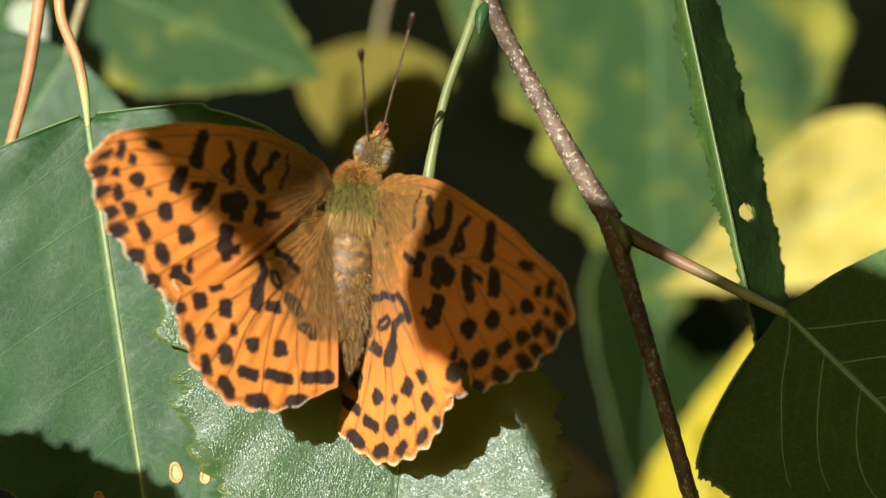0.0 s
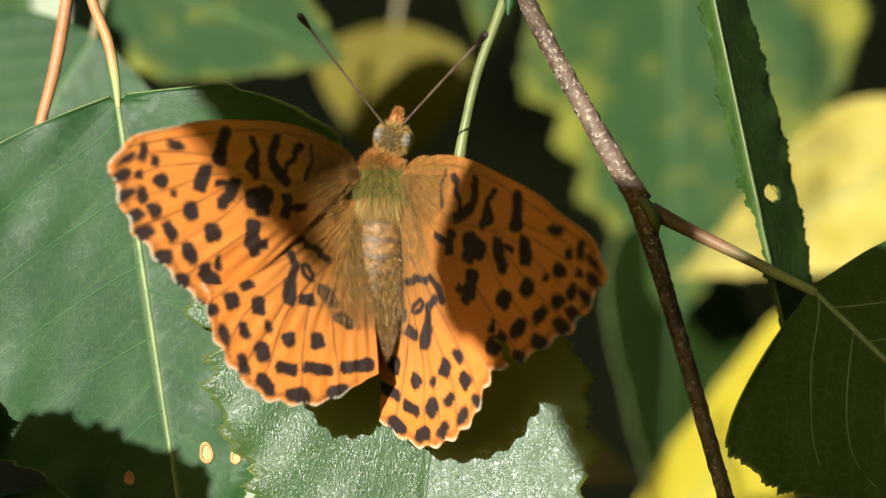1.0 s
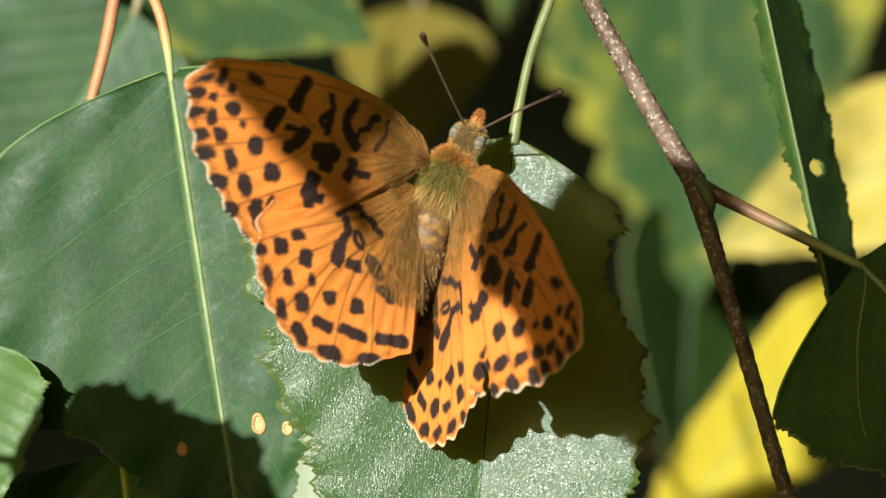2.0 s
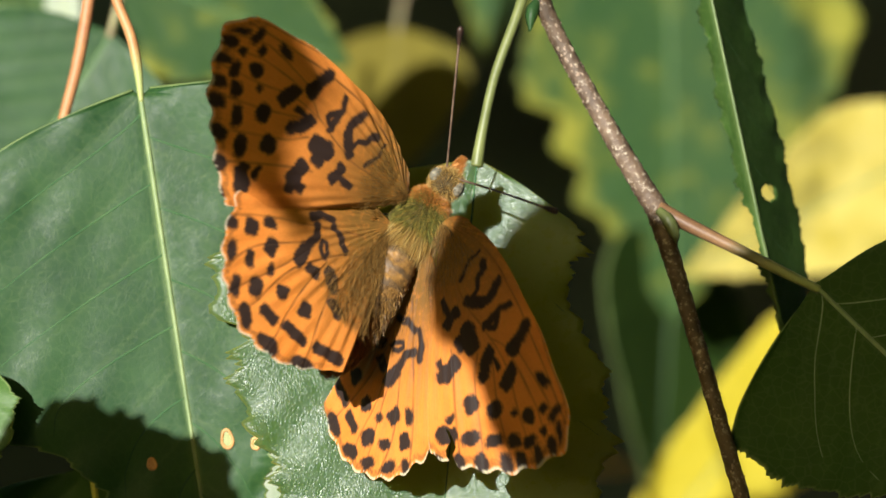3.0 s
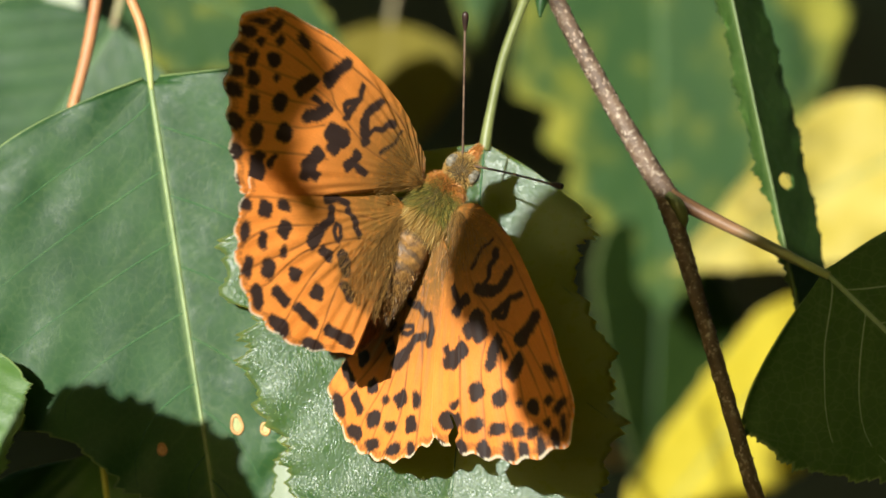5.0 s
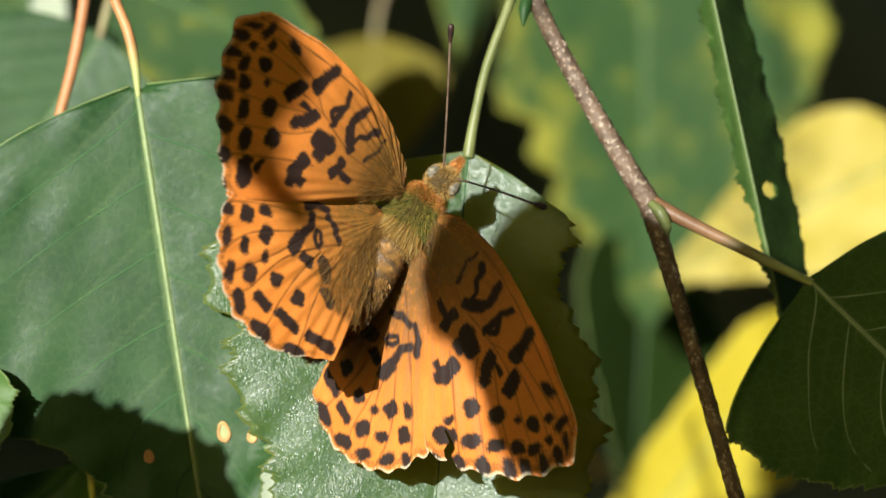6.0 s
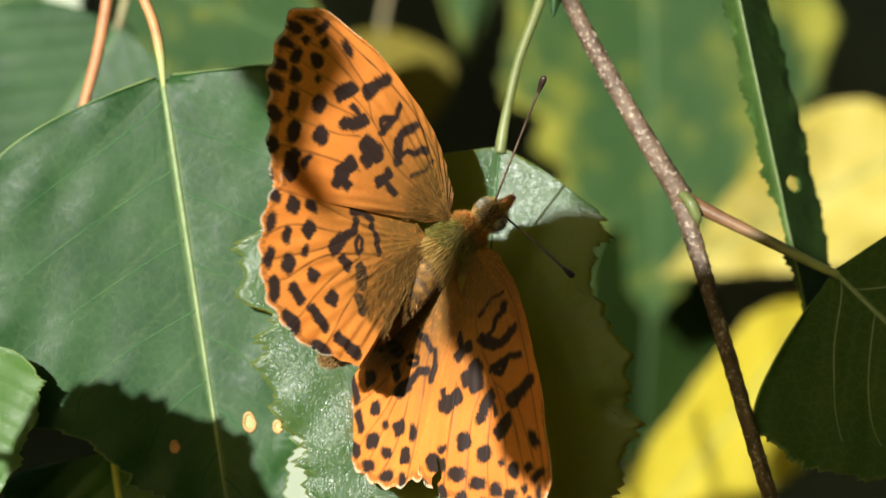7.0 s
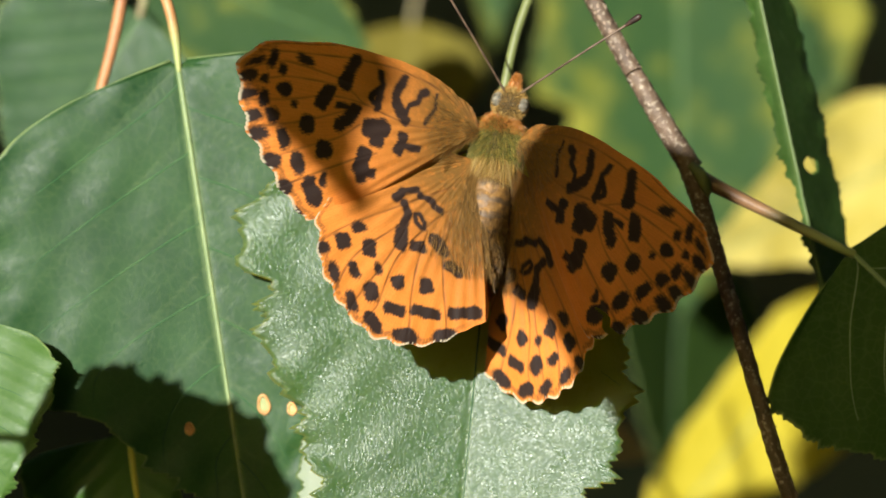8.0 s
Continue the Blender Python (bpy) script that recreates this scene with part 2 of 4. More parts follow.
def sheet(name, co, rows, cols, fields=None, keep=None):
    """A mesh from a grid of points, with named values on its points."""
    idx = np.arange(rows * cols).reshape(rows, cols)
    quads = np.stack([idx[:-1, :-1], idx[:-1, 1:], idx[1:, 1:], idx[1:, :-1]], -1).reshape(-1, 4)
    if keep is not None:
        quads = quads[keep[quads].all(1)]
    me = bpy.data.meshes.new(name)
    me.from_pydata(co.tolist(), [], quads.tolist())
    for key, values in (fields or {}).items():
        me.attributes.new(key, "FLOAT", "POINT").data.foreach_set("value", np.asarray(values, np.float32).ravel())
    return me


def spline(points, n):
    """Points on a smooth line through the given ones."""
    p = np.array([tuple(q) for q in points], float)
    s = np.linspace(0, len(p) - 1, n)
    keys = range(len(p))
    return np.stack([smooth(list(zip(keys, p[:, k])), s) for k in range(3)], 1)


def tube(points, radii, n=40, sides=10, rough=0.0, seed=0.0):
    """A round stem along a smooth line, with its ends closed."""
    p = spline(points, n) if len(points) > 2 else np.linspace(points[0], points[1], n)
    r = smooth(list(zip(np.linspace(0, 1, len(radii)), radii)), np.linspace(0, 1, n)) if len(radii) > 2 else np.linspace(radii[0], radii[-1], n)
    way = np.gradient(p, axis=0)
    way /= np.linalg.norm(way, axis=1)[:, None] + 1e-12
    ref = np.array((0.31, -0.9, 0.3))
    a = np.cross(way, ref)
    a /= np.linalg.norm(a, axis=1)[:, None]
    b = np.cross(way, a)
    bm = bmesh.new()
    rings = []
    for i in range(n):
        ring = []
        for k in range(sides):
            g = 2 * math.pi * k / sides
            q = r[i] * (1 + rough * wave(np.array(i * 0.9), np.array(k * 1.3), seed))
            ring.append(bm.verts.new(p[i] + q * (math.cos(g) * a[i] + math.sin(g) * b[i])))
        rings.append(ring)
    for i in range(n - 1):
        for k in range(sides):
            bm.faces.new((rings[i][k], rings[i][(k + 1) % sides], rings[i + 1][(k + 1) % sides], rings[i + 1][k]))
    bm.faces.new(rings[0][::-1])
    bm.faces.new(rings[-1])
    bmesh.ops.recalc_face_normals(bm, faces=bm.faces)
    return bm


BIRCH = ((0, 0.02), (0.03, 0.30), (0.09, 0.66), (0.2, 0.95), (0.3, 1.0), (0.42, 0.92), (0.6, 0.66), (0.78, 0.36), (0.9, 0.16), (1, 0.0))
LENGTHWAYS, ACROSS = 230, 61


def blade(length, wl, wr, left=BIRCH, right=BIRCH, fold_l=8, fold_r=8, bend=0.0, teeth=0.05, count=17, seed=0.0, holes=(), quilt=1.0, ribs=7, lobe=0.0, flare=0.0, dip=0.0):
    """A birch leaf: base at the origin, tip along +Y, upper side +Z. Folds in degrees towards the upper side."""
    u = np.linspace(0, 1, LENGTHWAYS)[:, None] * np.ones((1, ACROSS))
    v = np.ones((LENGTHWAYS, 1)) * np.linspace(1, -1, ACROSS)[None, :]
    out = np.abs(v)
    half = np.where(v < 0, wl * smooth(left, u), wr * smooth(right, u))
    side = np.where(v < 0, 0.0, 0.37)
    phase = u * count + side + 0.25 * np.sin(u * 23 + seed)
    big = 1 - np.mod(phase, 1.0)
    small = 1 - np.mod(phase * 3 + 0.3, 1.0)
    jag = (0.75 * big ** 1.3 + 0.35 * small) * (0.75 + 0.4 * np.sin(u * 31 + seed * 3 + side * 9))
    edge = np.clip((out - 0.80) / 0.20, 0, 1)
    grow = teeth * max(wl, wr) * jag * edge * np.clip(u * 9, 0, 1) * np.clip((1 - u) * 8, 0.15, 1)
    x = -np.sign(v) * (out * half + grow)   # v < 0 is the side towards +X
    y = u * length + 0.5 * grow - lobe * STEP * out * np.exp(-(u / 0.09) ** 2)
    # side veins leave the midrib at about 40 degrees
    span = max(wl, wr)
    run = (y - 0.75 * np.abs(x)) / length
    gap = np.abs(np.mod(run * (ribs + 2) + side * 0.6 + 0.5, 1.0) - 0.5) / (ribs + 2) * length
    wide = 0.00016
    vein = np.exp(-(gap / wide) ** 2) * np.clip(1.15 - out, 0, 1) * (run > -0.02) * 0.15
    mid = 0.6 * np.exp(-(np.abs(x) / 0.00024) ** 2)
    vein = np.maximum(vein, mid)
    al, ar = math.tan(radians(fold_l)), math.tan(radians(fold_r))
    z = np.where(v < 0, np.abs(x) * al, np.abs(x) * ar * (1 + flare * np.exp(-(u / 0.09) ** 2)))
    z = z - dip * np.exp(-u / 0.08) * np.clip(out * 3, 0, 1) * (v > 0)
    z = z + bend * length * (u - 0.35) ** 2 + quilt * 0.0009 * np.cos(2 * math.pi * (run * (ribs + 2) + side * 0.6)) * np.clip(out * 2, 0, 1) * -0.10
    z = z + 0.0007 * quilt * wave(x * 420, y * 300, seed) * out - 0.00012 * vein
    z = z + 0.0012 * quilt * edge * wave(y * 700, x * 100, seed + 2)
    co = np.stack([x, y, z], -1).reshape(-1, 3)
    keep = np.ones(len(co), bool)
    for hu, hv, ru, rv in holes:
        keep &= (((u - hu) / ru) ** 2 + ((v - hv) / rv) ** 2 > 1).ravel()
    return sheet("blade", co, LENGTHWAYS, ACROSS, {"vein": vein, "rim": out}, keep if holes else None), co.reshape(LENGTHWAYS, ACROSS, 3)


def on_blade(grid, u, v):
    """The point of a blade at u along and v across (from -1 to 1)."""
    a, b = min(max(u, 0.0), 0.999) * (LENGTHWAYS - 1), (1 - min(max(v, -0.99), 0.99)) / 2 * (ACROSS - 1)
    i, j = int(a), int(b)
    p, q = a - i, b - j
    return ((1 - p) * (1 - q) * grid[i, j] + p * (1 - q) * grid[i + 1, j] + (1 - p) * q * grid[i, j + 1] + p * q * grid[i + 1, j + 1])


def pose_leaf(base, tip, spin=0.0):
    """The pose that lays a leaf from base to tip with its upper side to the viewer, then spins it round its midrib."""
    yy = (tip - base).normalized()
    zz = Vector((0, -1, 0))
    zz = (zz - yy * zz.dot(yy)).normalized()
    xx = yy.cross(zz)
    m = Matrix((xx, yy, zz)).transposed().to_4x4()
    m.translation = base
    return m @ Matrix.Rotation(radians(spin), 4, "Y")


GRIDS = {}


def birch_leaf(label, base, tip, wl, wr, material, spin=0.0, stalk=(), stalk_r=(0.0007, 0.0006), stalk_material=None, group="birch leaves",
               shift=None, thick=0.00022, midrib=True, rib_material=None, veins=0, rib=0.00034, slant=0.20, vein_material=None, **shape):
    """One leaf from plan points (u, v, y), widths in plan steps."""
    a, b = at(*base), at(*tip)
    if shift is not None:
        a, b = a + shift, b + shift
    k = STEP * (REACH + base[2]) / REACH
    length = (b - a).length
    thing = tagged(new("birch_leaf"), label, "leaf", group)
    m = pose_leaf(a, b, spin)
    thing.matrix_world = m
    me, grid = blade(length, wl * k, wr * k, **shape)
    GRIDS[thing.name] = grid
    ob = part("blade", me, material, thing)
    solid = ob.modifiers.new("thickness", "SOLIDIFY")
    solid.thickness, solid.offset = thick, -1
    rise = np.array((0, 0, 0.00002))
    if midrib:
        part("midrib", tube([on_blade(grid, s, 0) + rise for s in np.linspace(0, 0.97, 12)], (rib, 0.75 * rib, 0.25 * rib), 60, 8), rib_material or STALK, thing)
    for n in range(veins):
        for side in (-1, 1):
            u0 = 0.03 + 0.80 * (n + (0.0 if side < 0 else 0.35)) / veins
            rise_u = slant * (1 - 0.4 * u0)
            path = [on_blade(grid, u0 + rise_u * (0.9 * h + 0.25 * h * h), side * 0.93 * h) - 2 * rise for h in np.linspace(0, 1, 13)]
            part("vein", tube(path, (0.36 * rib, 0.28 * rib, 0.13 * rib), 40, 6), vein_material or rib_material or STALK, thing)
    if stalk:
        inv = m.inverted()
        pts = [inv @ (at(*q) + (shift or Vector())) for q in stalk]
        part("petiole", tube(pts + [Vector((0, 0.0006, pts[-1].z * 0 + shape.get("bend", 0.0) * length * 0.1225))], stalk_r, 60, 10), stalk_material or STALK, thing)
    return thing


# ---- setting ----
def backdrop_material(t, p):
    n, big = noise_of(t, 9, 5, 0.6), noise_of(t, 2.2, 3)
    c = blend(t, ramp(t, n, 0.45, 0.75), (0.052, 0.064, 0.064), (0.075, 0.105, 0.075))
    wire(t, blend(t, ramp(t, big, 0.5, 0.7), c, (0.045, 0.050, 0.044)), p.inputs["Base Color"])
    p.inputs["Roughness"].default_value = 0.95
    p.inputs["Specular IOR Level"].default_value = 0.0


def ground_material(t, p):
    wire(t, blend(t, ramp(t, noise_of(t, 6, 6, 0.65), 0.4, 0.65), (0.03, 0.022, 0.012), (0.06, 0.07, 0.02)), p.inputs["Base Color"])
    p.inputs["Roughness"].default_value = 0.95


def flat_sheet(x0, x1, y0, y1, n, height):
    gx, gy = np.meshgrid(np.linspace(x0, x1, n), np.linspace(y0, y1, n), indexing="ij")
    return np.stack([gx, gy, height(gx, gy)], -1).reshape(-1, 3)


g = flat_sheet(-400, 400, -400, 400, 120, lambda x, y: -1.3 + 0.05 * wave(x * 0.7, y * 0.6))
tagged(part("ground", sheet("ground", g, 120, 120), mat("forest_floor", ground_material)), "dark forest floor with leaf litter", "ground", kind="structure")
SUN_SIDE = math.atan2(-SUN_WAY.y, -SUN_WAY.x)   # the thicket's unseen ring is added to limit skylight, with a gap towards the sun
ga, gz = np.meshgrid(np.linspace(SUN_SIDE + radians(9), SUN_SIDE + radians(351), 140), np.linspace(-1.5, 2.6, 60), indexing="ij")
gr = 2.6 + 0.16 * wave(ga * 14, gz * 4) + 0.08 * wave(ga * 41, gz * 13)
g = np.stack([gr * np.cos(ga), gr * np.sin(ga), gz + 0.25 * wave(ga * 30, gz * 0) * (gz > 2.2)], -1).reshape(-1, 3)
tagged(part("backdrop", sheet("backdrop", g, 140, 60), mat("dark_thicket", backdrop_material)), "dark shaded thicket behind the birch, continued as an added unseen ring that limits skylight", "thicket", kind="structure")

# ---- foliage: in focus ----
left_leaf = birch_leaf("large green birch leaf with a pale midrib, hanging beside the butterfly", (208, 180, 0.002), (355, 1150, 0.0), 420, 380, GREEN,
                       left=((0, 0.03), (0.029, 0.35), (0.068, 0.63), (0.12, 0.82), (0.2, 0.95), (0.38, 1.0), (0.45, 1.0), (0.505, 0.97), (0.55, 0.86), (0.6, 0.68), (0.66, 0.5), (0.70, 0.42), (0.74, 0.31), (0.78, 0.2), (0.85, 0.15), (1, 0)),
                       right=((0, 0.05), (0.006, 0.36), (0.026, 0.58), (0.052, 0.74), (0.085, 0.87), (0.118, 0.97), (0.15, 1.0), (0.3, 0.87), (0.5, 0.62), (0.7, 0.33), (0.82, 0.24), (0.92, 0.1), (1, 0)),
                       fold_l=3, fold_r=1.5, flare=6, dip=0.0004, teeth=0.07, seed=1.0, spin=0, lobe=10, quilt=0.42, ribs=6, veins=6, rib=0.00029, rib_material=RIB_GREEN, vein_material=RIB_FAINT,
                       stalk=((158, -60, 0.002), (163, 0, 0.002), (190, 70, 0.002), (203, 130, 0.002)), stalk_r=(0.00055, 0.0005, 0.0005, 0.00024), stalk_material=STALK_RED)
perch = birch_leaf("glossy toothed green birch leaf on which the butterfly sits", (812, 284, 0.001), (728, 1150, -0.004), 440, 264, PERCH,
                   left=((0, 0.02), (0.02, 0.2), (0.06, 0.45), (0.12, 0.7), (0.18, 0.87), (0.236, 0.96), (0.32, 1.0), (0.37, 0.99), (0.385, 0.87), (0.45, 0.85), (0.51, 0.88),
                         (0.6, 0.76), (0.635, 0.66), (0.68, 0.66), (0.74, 0.66), (0.79, 0.6), (0.9, 0.3), (1, 0)),
                   right=((0, 0.02), (0.017, 0.15), (0.08, 0.5), (0.127, 0.69), (0.2, 0.67), (0.263, 0.68), (0.34, 0.73), (0.404, 0.96), (0.5, 0.97), (0.633, 1.0), (0.714, 0.94),
                          (0.76, 0.83), (0.81, 0.68), (0.9, 0.35), (1, 0)),
                   fold_l=1, fold_r=8.5, teeth=0.10, count=12, seed=2.2, spin=0, quilt=0.22, veins=6, rib=0.00011, rib_material=RIB_FAINT, vein_material=RIB_FAINT,
                   stalk=((905, -40, 0.004), (885, 20, 0.003), (845, 130, 0.002), (822, 230, 0.0012)), stalk_r=(0.00056, 0.00047, 0.00046, 0.0006))
right_leaf = birch_leaf("shaded dark green birch leaf with fine pale veins", (1435, 510, -0.002), (1840, 900, -0.004), 300, 290, DARK,
                        left=((0, 0.02), (0.03, 0.35), (0.07, 0.68), (0.13, 0.95), (0.25, 1.0), (0.42, 0.92), (0.6, 0.66), (0.78, 0.36), (0.9, 0.16), (1, 0)),
                        fold_l=3, fold_r=4, teeth=0.05, seed=3.1, spin=4, quilt=0.3, veins=5, slant=0.42, rib=0.00024, rib_material=RIB_PALE,
                        stalk=((1152, 372, -0.0005), (1215, 405, -0.001), (1310, 452, -0.0015), (1390, 492, -0.002)), stalk_r=(0.0008, 0.0006, 0.0005, 0.0004), stalk_material=STALK_DUSKY)
curled_leaf = birch_leaf("narrow birch leaf turned edge-on with a small hole", (1232, -150, 0.006), (1392, 605, 0.004), 17, 100, DARK,
                         left=((0, 0.02), (0.1, 0.6), (0.3, 1), (0.6, 0.8), (0.75, 0.3), (0.9, 0.2), (1, 0)),
                         right=((0, 0.02), (0.1, 0.5), (0.3, 0.72), (0.6, 0.85), (0.8, 0.85), (0.93, 0.55), (1, 0)),
                         fold_l=-68, fold_r=-66, teeth=0.12, count=15, seed=4.5, holes=((0.655, 0.42, 0.018, 0.17),), quilt=0.5, rib=0.00010, rib_material=RIB_GREEN, veins=5, vein_material=RIB_FAINT,
                         stalk=((1190, -330, 0.006), (1215, -240, 0.006)), stalk_r=(0.0005, 0.0004))
edge_leaf = birch_leaf("sunlit light green toothed birch leaf", (-190, 650, -0.004), (-130, 1010, -0.004), 130, 150, FRESH, fold_l=3, fold_r=3, teeth=0.11, count=7, seed=5.0, veins=4, quilt=0.3, vein_material=RIB_FAINT,
                       rib=0.0002, rib_material=RIB_GREEN, stalk=((-230, 520, -0.004), (-215, 590, -0.004)), stalk_r=(0.0004, 0.0004))
low_leaf = birch_leaf("shaded green birch leaf with a yellow petiole", (122, 852, 0.008), (175, 1270, 0.008), 200, 80, FRESH, fold_l=3, fold_r=3, seed=6.0,
                      left=((0, 0.05), (0.02, 0.6), (0.06, 0.95), (0.2, 1.0), (0.4, 0.9), (0.7, 0.4), (1, 0)),
                      stalk=((92, 735, 0.010), (104, 762, 0.009), (112, 805, 0.0075)), stalk_r=(0.00035, 0.00035), stalk_material=STALK_YELLOW, rib_material=STALK_YELLOW)

twig = tagged(new("twig"), "thin brown birch twig with rough pale-flecked bark", "twig")
part("stem", tube([at(880, -160, 0.003), at(932, 0, 0.002), at(1010, 150, 0.001), at(1085, 280, 0.0), at(1135, 360, 0.0)], (0.00077, 0.00081, 0.00085, 0.00098, 0.00108), 110, 14, 0.09), BARK, twig)
part("stem", tube([at(1128, 352, 0.0), at(1165, 470, -0.001), at(1215, 640, -0.002), at(1285, 882, -0.003), at(1330, 1010, -0.003)], (0.0010, 0.00078, 0.00074, 0.00074), 110, 14, 0.09, 2.0), BARK, twig)
part("bud", tube([at(1132, 352, -0.0012), at(1150, 372, -0.0018), at(1160, 395, -0.0018), at(1164, 412, -0.0014)], (0.0004, 0.0006, 0.0005, 0.0001), 24, 12, 0.1), STALK, twig, "small greenish bud")
part("bud", tube([at(915, -30, 0.002), at(903, -5, 0.0015), at(899, 28, 0.001)], (0.0004, 0.0006, 0.0001), 24, 12, 0.1), GREEN, twig, "small green bud")


def lenticels(line, count, radius, seed):
    """Small pale corky bumps scattered over a stem."""
    rng = random.Random(seed)
    p = spline(line, 200)
    bm = bmesh.new()
    for _ in range(count):
        i = rng.randrange(5, 195)
        way = Vector(p[i + 1] - p[i]).normalized()
        out = Vector((rng.gauss(0, 1), -abs(rng.gauss(0.6, 0.6)), rng.gauss(0, 1)))
        out = (out - way * out.dot(way)).normalized()
        side = way.cross(out)
        size = rng.uniform(0.00006, 0.00016)
        top = bm.verts.new(Vector(p[i]) + out * (radius + size * 0.7))
        ring = [bm.verts.new(Vector(p[i]) + out * radius * 0.93 + (way * 1.5 * math.cos(g) + side * math.sin(g)) * size) for g in np.linspace(0, 2 * math.pi, 7)[:-1]]
        for q, r in zip(ring, ring[1:] + ring[:1]):
            bm.faces.new((top, q, r))
    bmesh.ops.recalc_face_normals(bm, faces=bm.faces)
    return bm


tagged(part("corky_bark", lenticels([at(880, -160, 0.003), at(932, 0, 0.002), at(1010, 150, 0.001), at(1085, 280, 0.0), at(1135, 360, 0.0)], 190, 0.00085, 3), CORK, twig, "pale corky bumps"), kind="stuff")
tagged(part("corky_bark", lenticels([at(1128, 352, 0.0), at(1165, 470, -0.001), at(1215, 640, -0.002), at(1285, 882, -0.003), at(1330, 1010, -0.003)], 150, 0.00075, 4), CORK, twig, "pale corky bumps"), kind="stuff")
side_stem = tagged(new("side_stem"), "russet birch leaf stalk above a leaf", "twig")
part("stem", tube([at(125, -60, 0.012), at(112, 40, 0.012), at(95, 130, 0.012), at(70, 225, 0.012)], (0.0006, 0.0006, 0.0005), 50, 10, 0.05), STEM_RUSSET, side_stem)



def leaf_spot(leaf, u, v, wide, tall, centre, label):
    """A round scar in a leaf: a raised rim round a flat centre."""
    grid = GRIDS[leaf.name]
    p, pu, pv = (Vector(on_blade(grid, *q)) for q in ((u, v), (u + 0.02, v), (u, v + 0.04)))
    n = (pu - p).cross(pv - p).normalized()
    n = n if n.z > 0 else -n
    p = p + n * 0.00004
    ring = []
    for a in np.linspace(0, 2 * math.pi, 25):
        d = Vector((wide * math.cos(a) * (1 + 0.1 * math.sin(3 * a)), tall * math.sin(a), 0))
        d.z = -(n.x * d.x + n.y * d.y) / n.z
        ring.append(p + d)
    spot = part("leaf_spot", tube(ring, (0.00013, 0.00018, 0.00013, 0.00016, 0.00013), 49, 8, 0.15), GALL, leaf, label)
    bm = bmesh.new()
    hub = bm.verts.new(p + n * 0.00002)
    rim = [bm.verts.new(q - Vector((0, 0, 0.00002))) for q in ring[:-1]]
    for a, b in zip(rim, rim[1:] + rim[:1]):
        bm.faces.new((hub, a, b))
    part("centre", bm, centre, spot)


leaf_spot(left_leaf, 0.652, 0.42, 0.00050, 0.00085, GALL_PALE, "brown-rimmed pale scar")
leaf_spot(left_leaf, 0.676, -0.40, 0.00036, 0.00048, GALL, "plain pale brown scar")
leaf_spot(left_leaf, 0.668, 0.80, 0.00035, 0.00050, GALL_PALE, "small brown scar")

# ---- foliage: behind ----
BEHIND = dict(quilt=0.15, rib_material=RIB_DARK, rib=0.0002, group="birch leaves behind")


def behind(label, base, tip, wl, wr, material, seed, stalk=None, **shape):
    """A leaf out of focus, with a stalk that goes on upwards."""
    u, v, y = base
    line = stalk or ((u + 60, v - 260, y), (u + 40, v - 150, y), (u + 10, v - 50, y))
    return birch_leaf(label, base, tip, wl, wr, material, seed=seed, stalk=line, stalk_r=(0.0006, 0.0005, 0.0004), stalk_material=STALK_BROWN, **BEHIND, **shape)


behind("green birch leaf turning yellow, out of focus", (190, -60, 0.12), (610, 110, 0.12), 150, 220, TURNING, 7.0, fold_l=2, fold_r=4, stalk=((60, -160, 0.12), (130, -90, 0.12)))
behind("bright green leaf behind the russet stalk", (20, -110, 0.11), (70, 160, 0.11), 90, 90, TURNING, 7.6, fold_l=2, fold_r=4)
# A pale blade set in front stands for a highlight on the leaf above.
behind("pale blade standing for a highlight on the bright green leaf", (75, -30, 0.105), (120, 85, 0.105), 32, 32, PALE, 7.7, fold_l=2, fold_r=2, midrib=False)
behind("large green leaf behind the big leaf", (170, 60, 0.06), (-60, 420, 0.06), 220, 220, GREEN, 7.8, fold_l=2, fold_r=4)
behind("round olive leaf in half shade", (700, 40, 0.19), (690, 330, 0.19), 135, 135, OLIVE, 8.0, fold_l=2, fold_r=2, teeth=0.01, midrib=False)
behind("small yellow-green leaf behind the perch stalk", (865, -120, 0.22), (862, 95, 0.22), 50, 50, TURNING, 8.3, fold_l=2, fold_r=2)
behind("large mottled green and yellow birch leaf behind the twig", (1185, -190, 0.20), (1200, 570, 0.20), 262, 330, TURNING, 9.0, fold_l=4, fold_r=2, teeth=0.05, count=13,
       left=((0, 0.02), (0.08, 0.7), (0.25, 0.93), (0.38, 0.98), (0.47, 0.99), (0.5, 0.78), (0.59, 0.76), (0.62, 0.61), (0.71, 0.65), (0.75, 0.46), (0.84, 0.36), (0.93, 0.15), (1, 0)))
behind("yellow autumn birch leaf", (1690, 245, 0.17), (1205, 490, 0.17), 140, 150, YELLOW, 10.0, fold_l=6, fold_r=6, stalk=((1800, 0, 0.17), (1720, 50, 0.17)))
behind("yellow autumn birch leaf hanging low", (1510, 520, 0.185), (1110, 1040, 0.185), 88, 165, YELLOW_BRIGHT, 11.0, left=((0, 0.02), (0.06, 0.5), (0.15, 0.85), (0.3, 1), (0.6, 1), (0.8, 0.8), (1, 0)), fold_l=4, fold_r=4, stalk=((1640, 340, 0.185), (1570, 440, 0.185)))
behind("dim green leaf turned away from the sun", (1200, 400, 0.21), (1170, 940, 0.20), 300, 300, DARK, 12.0, spin=-60, fold_l=4, fold_r=4)
behind("pale leaf seen between two green leaves", (480, 760, 0.10), (470, 1120, 0.10), 110, 110, PALE, 13.0, fold_l=2, fold_r=2)
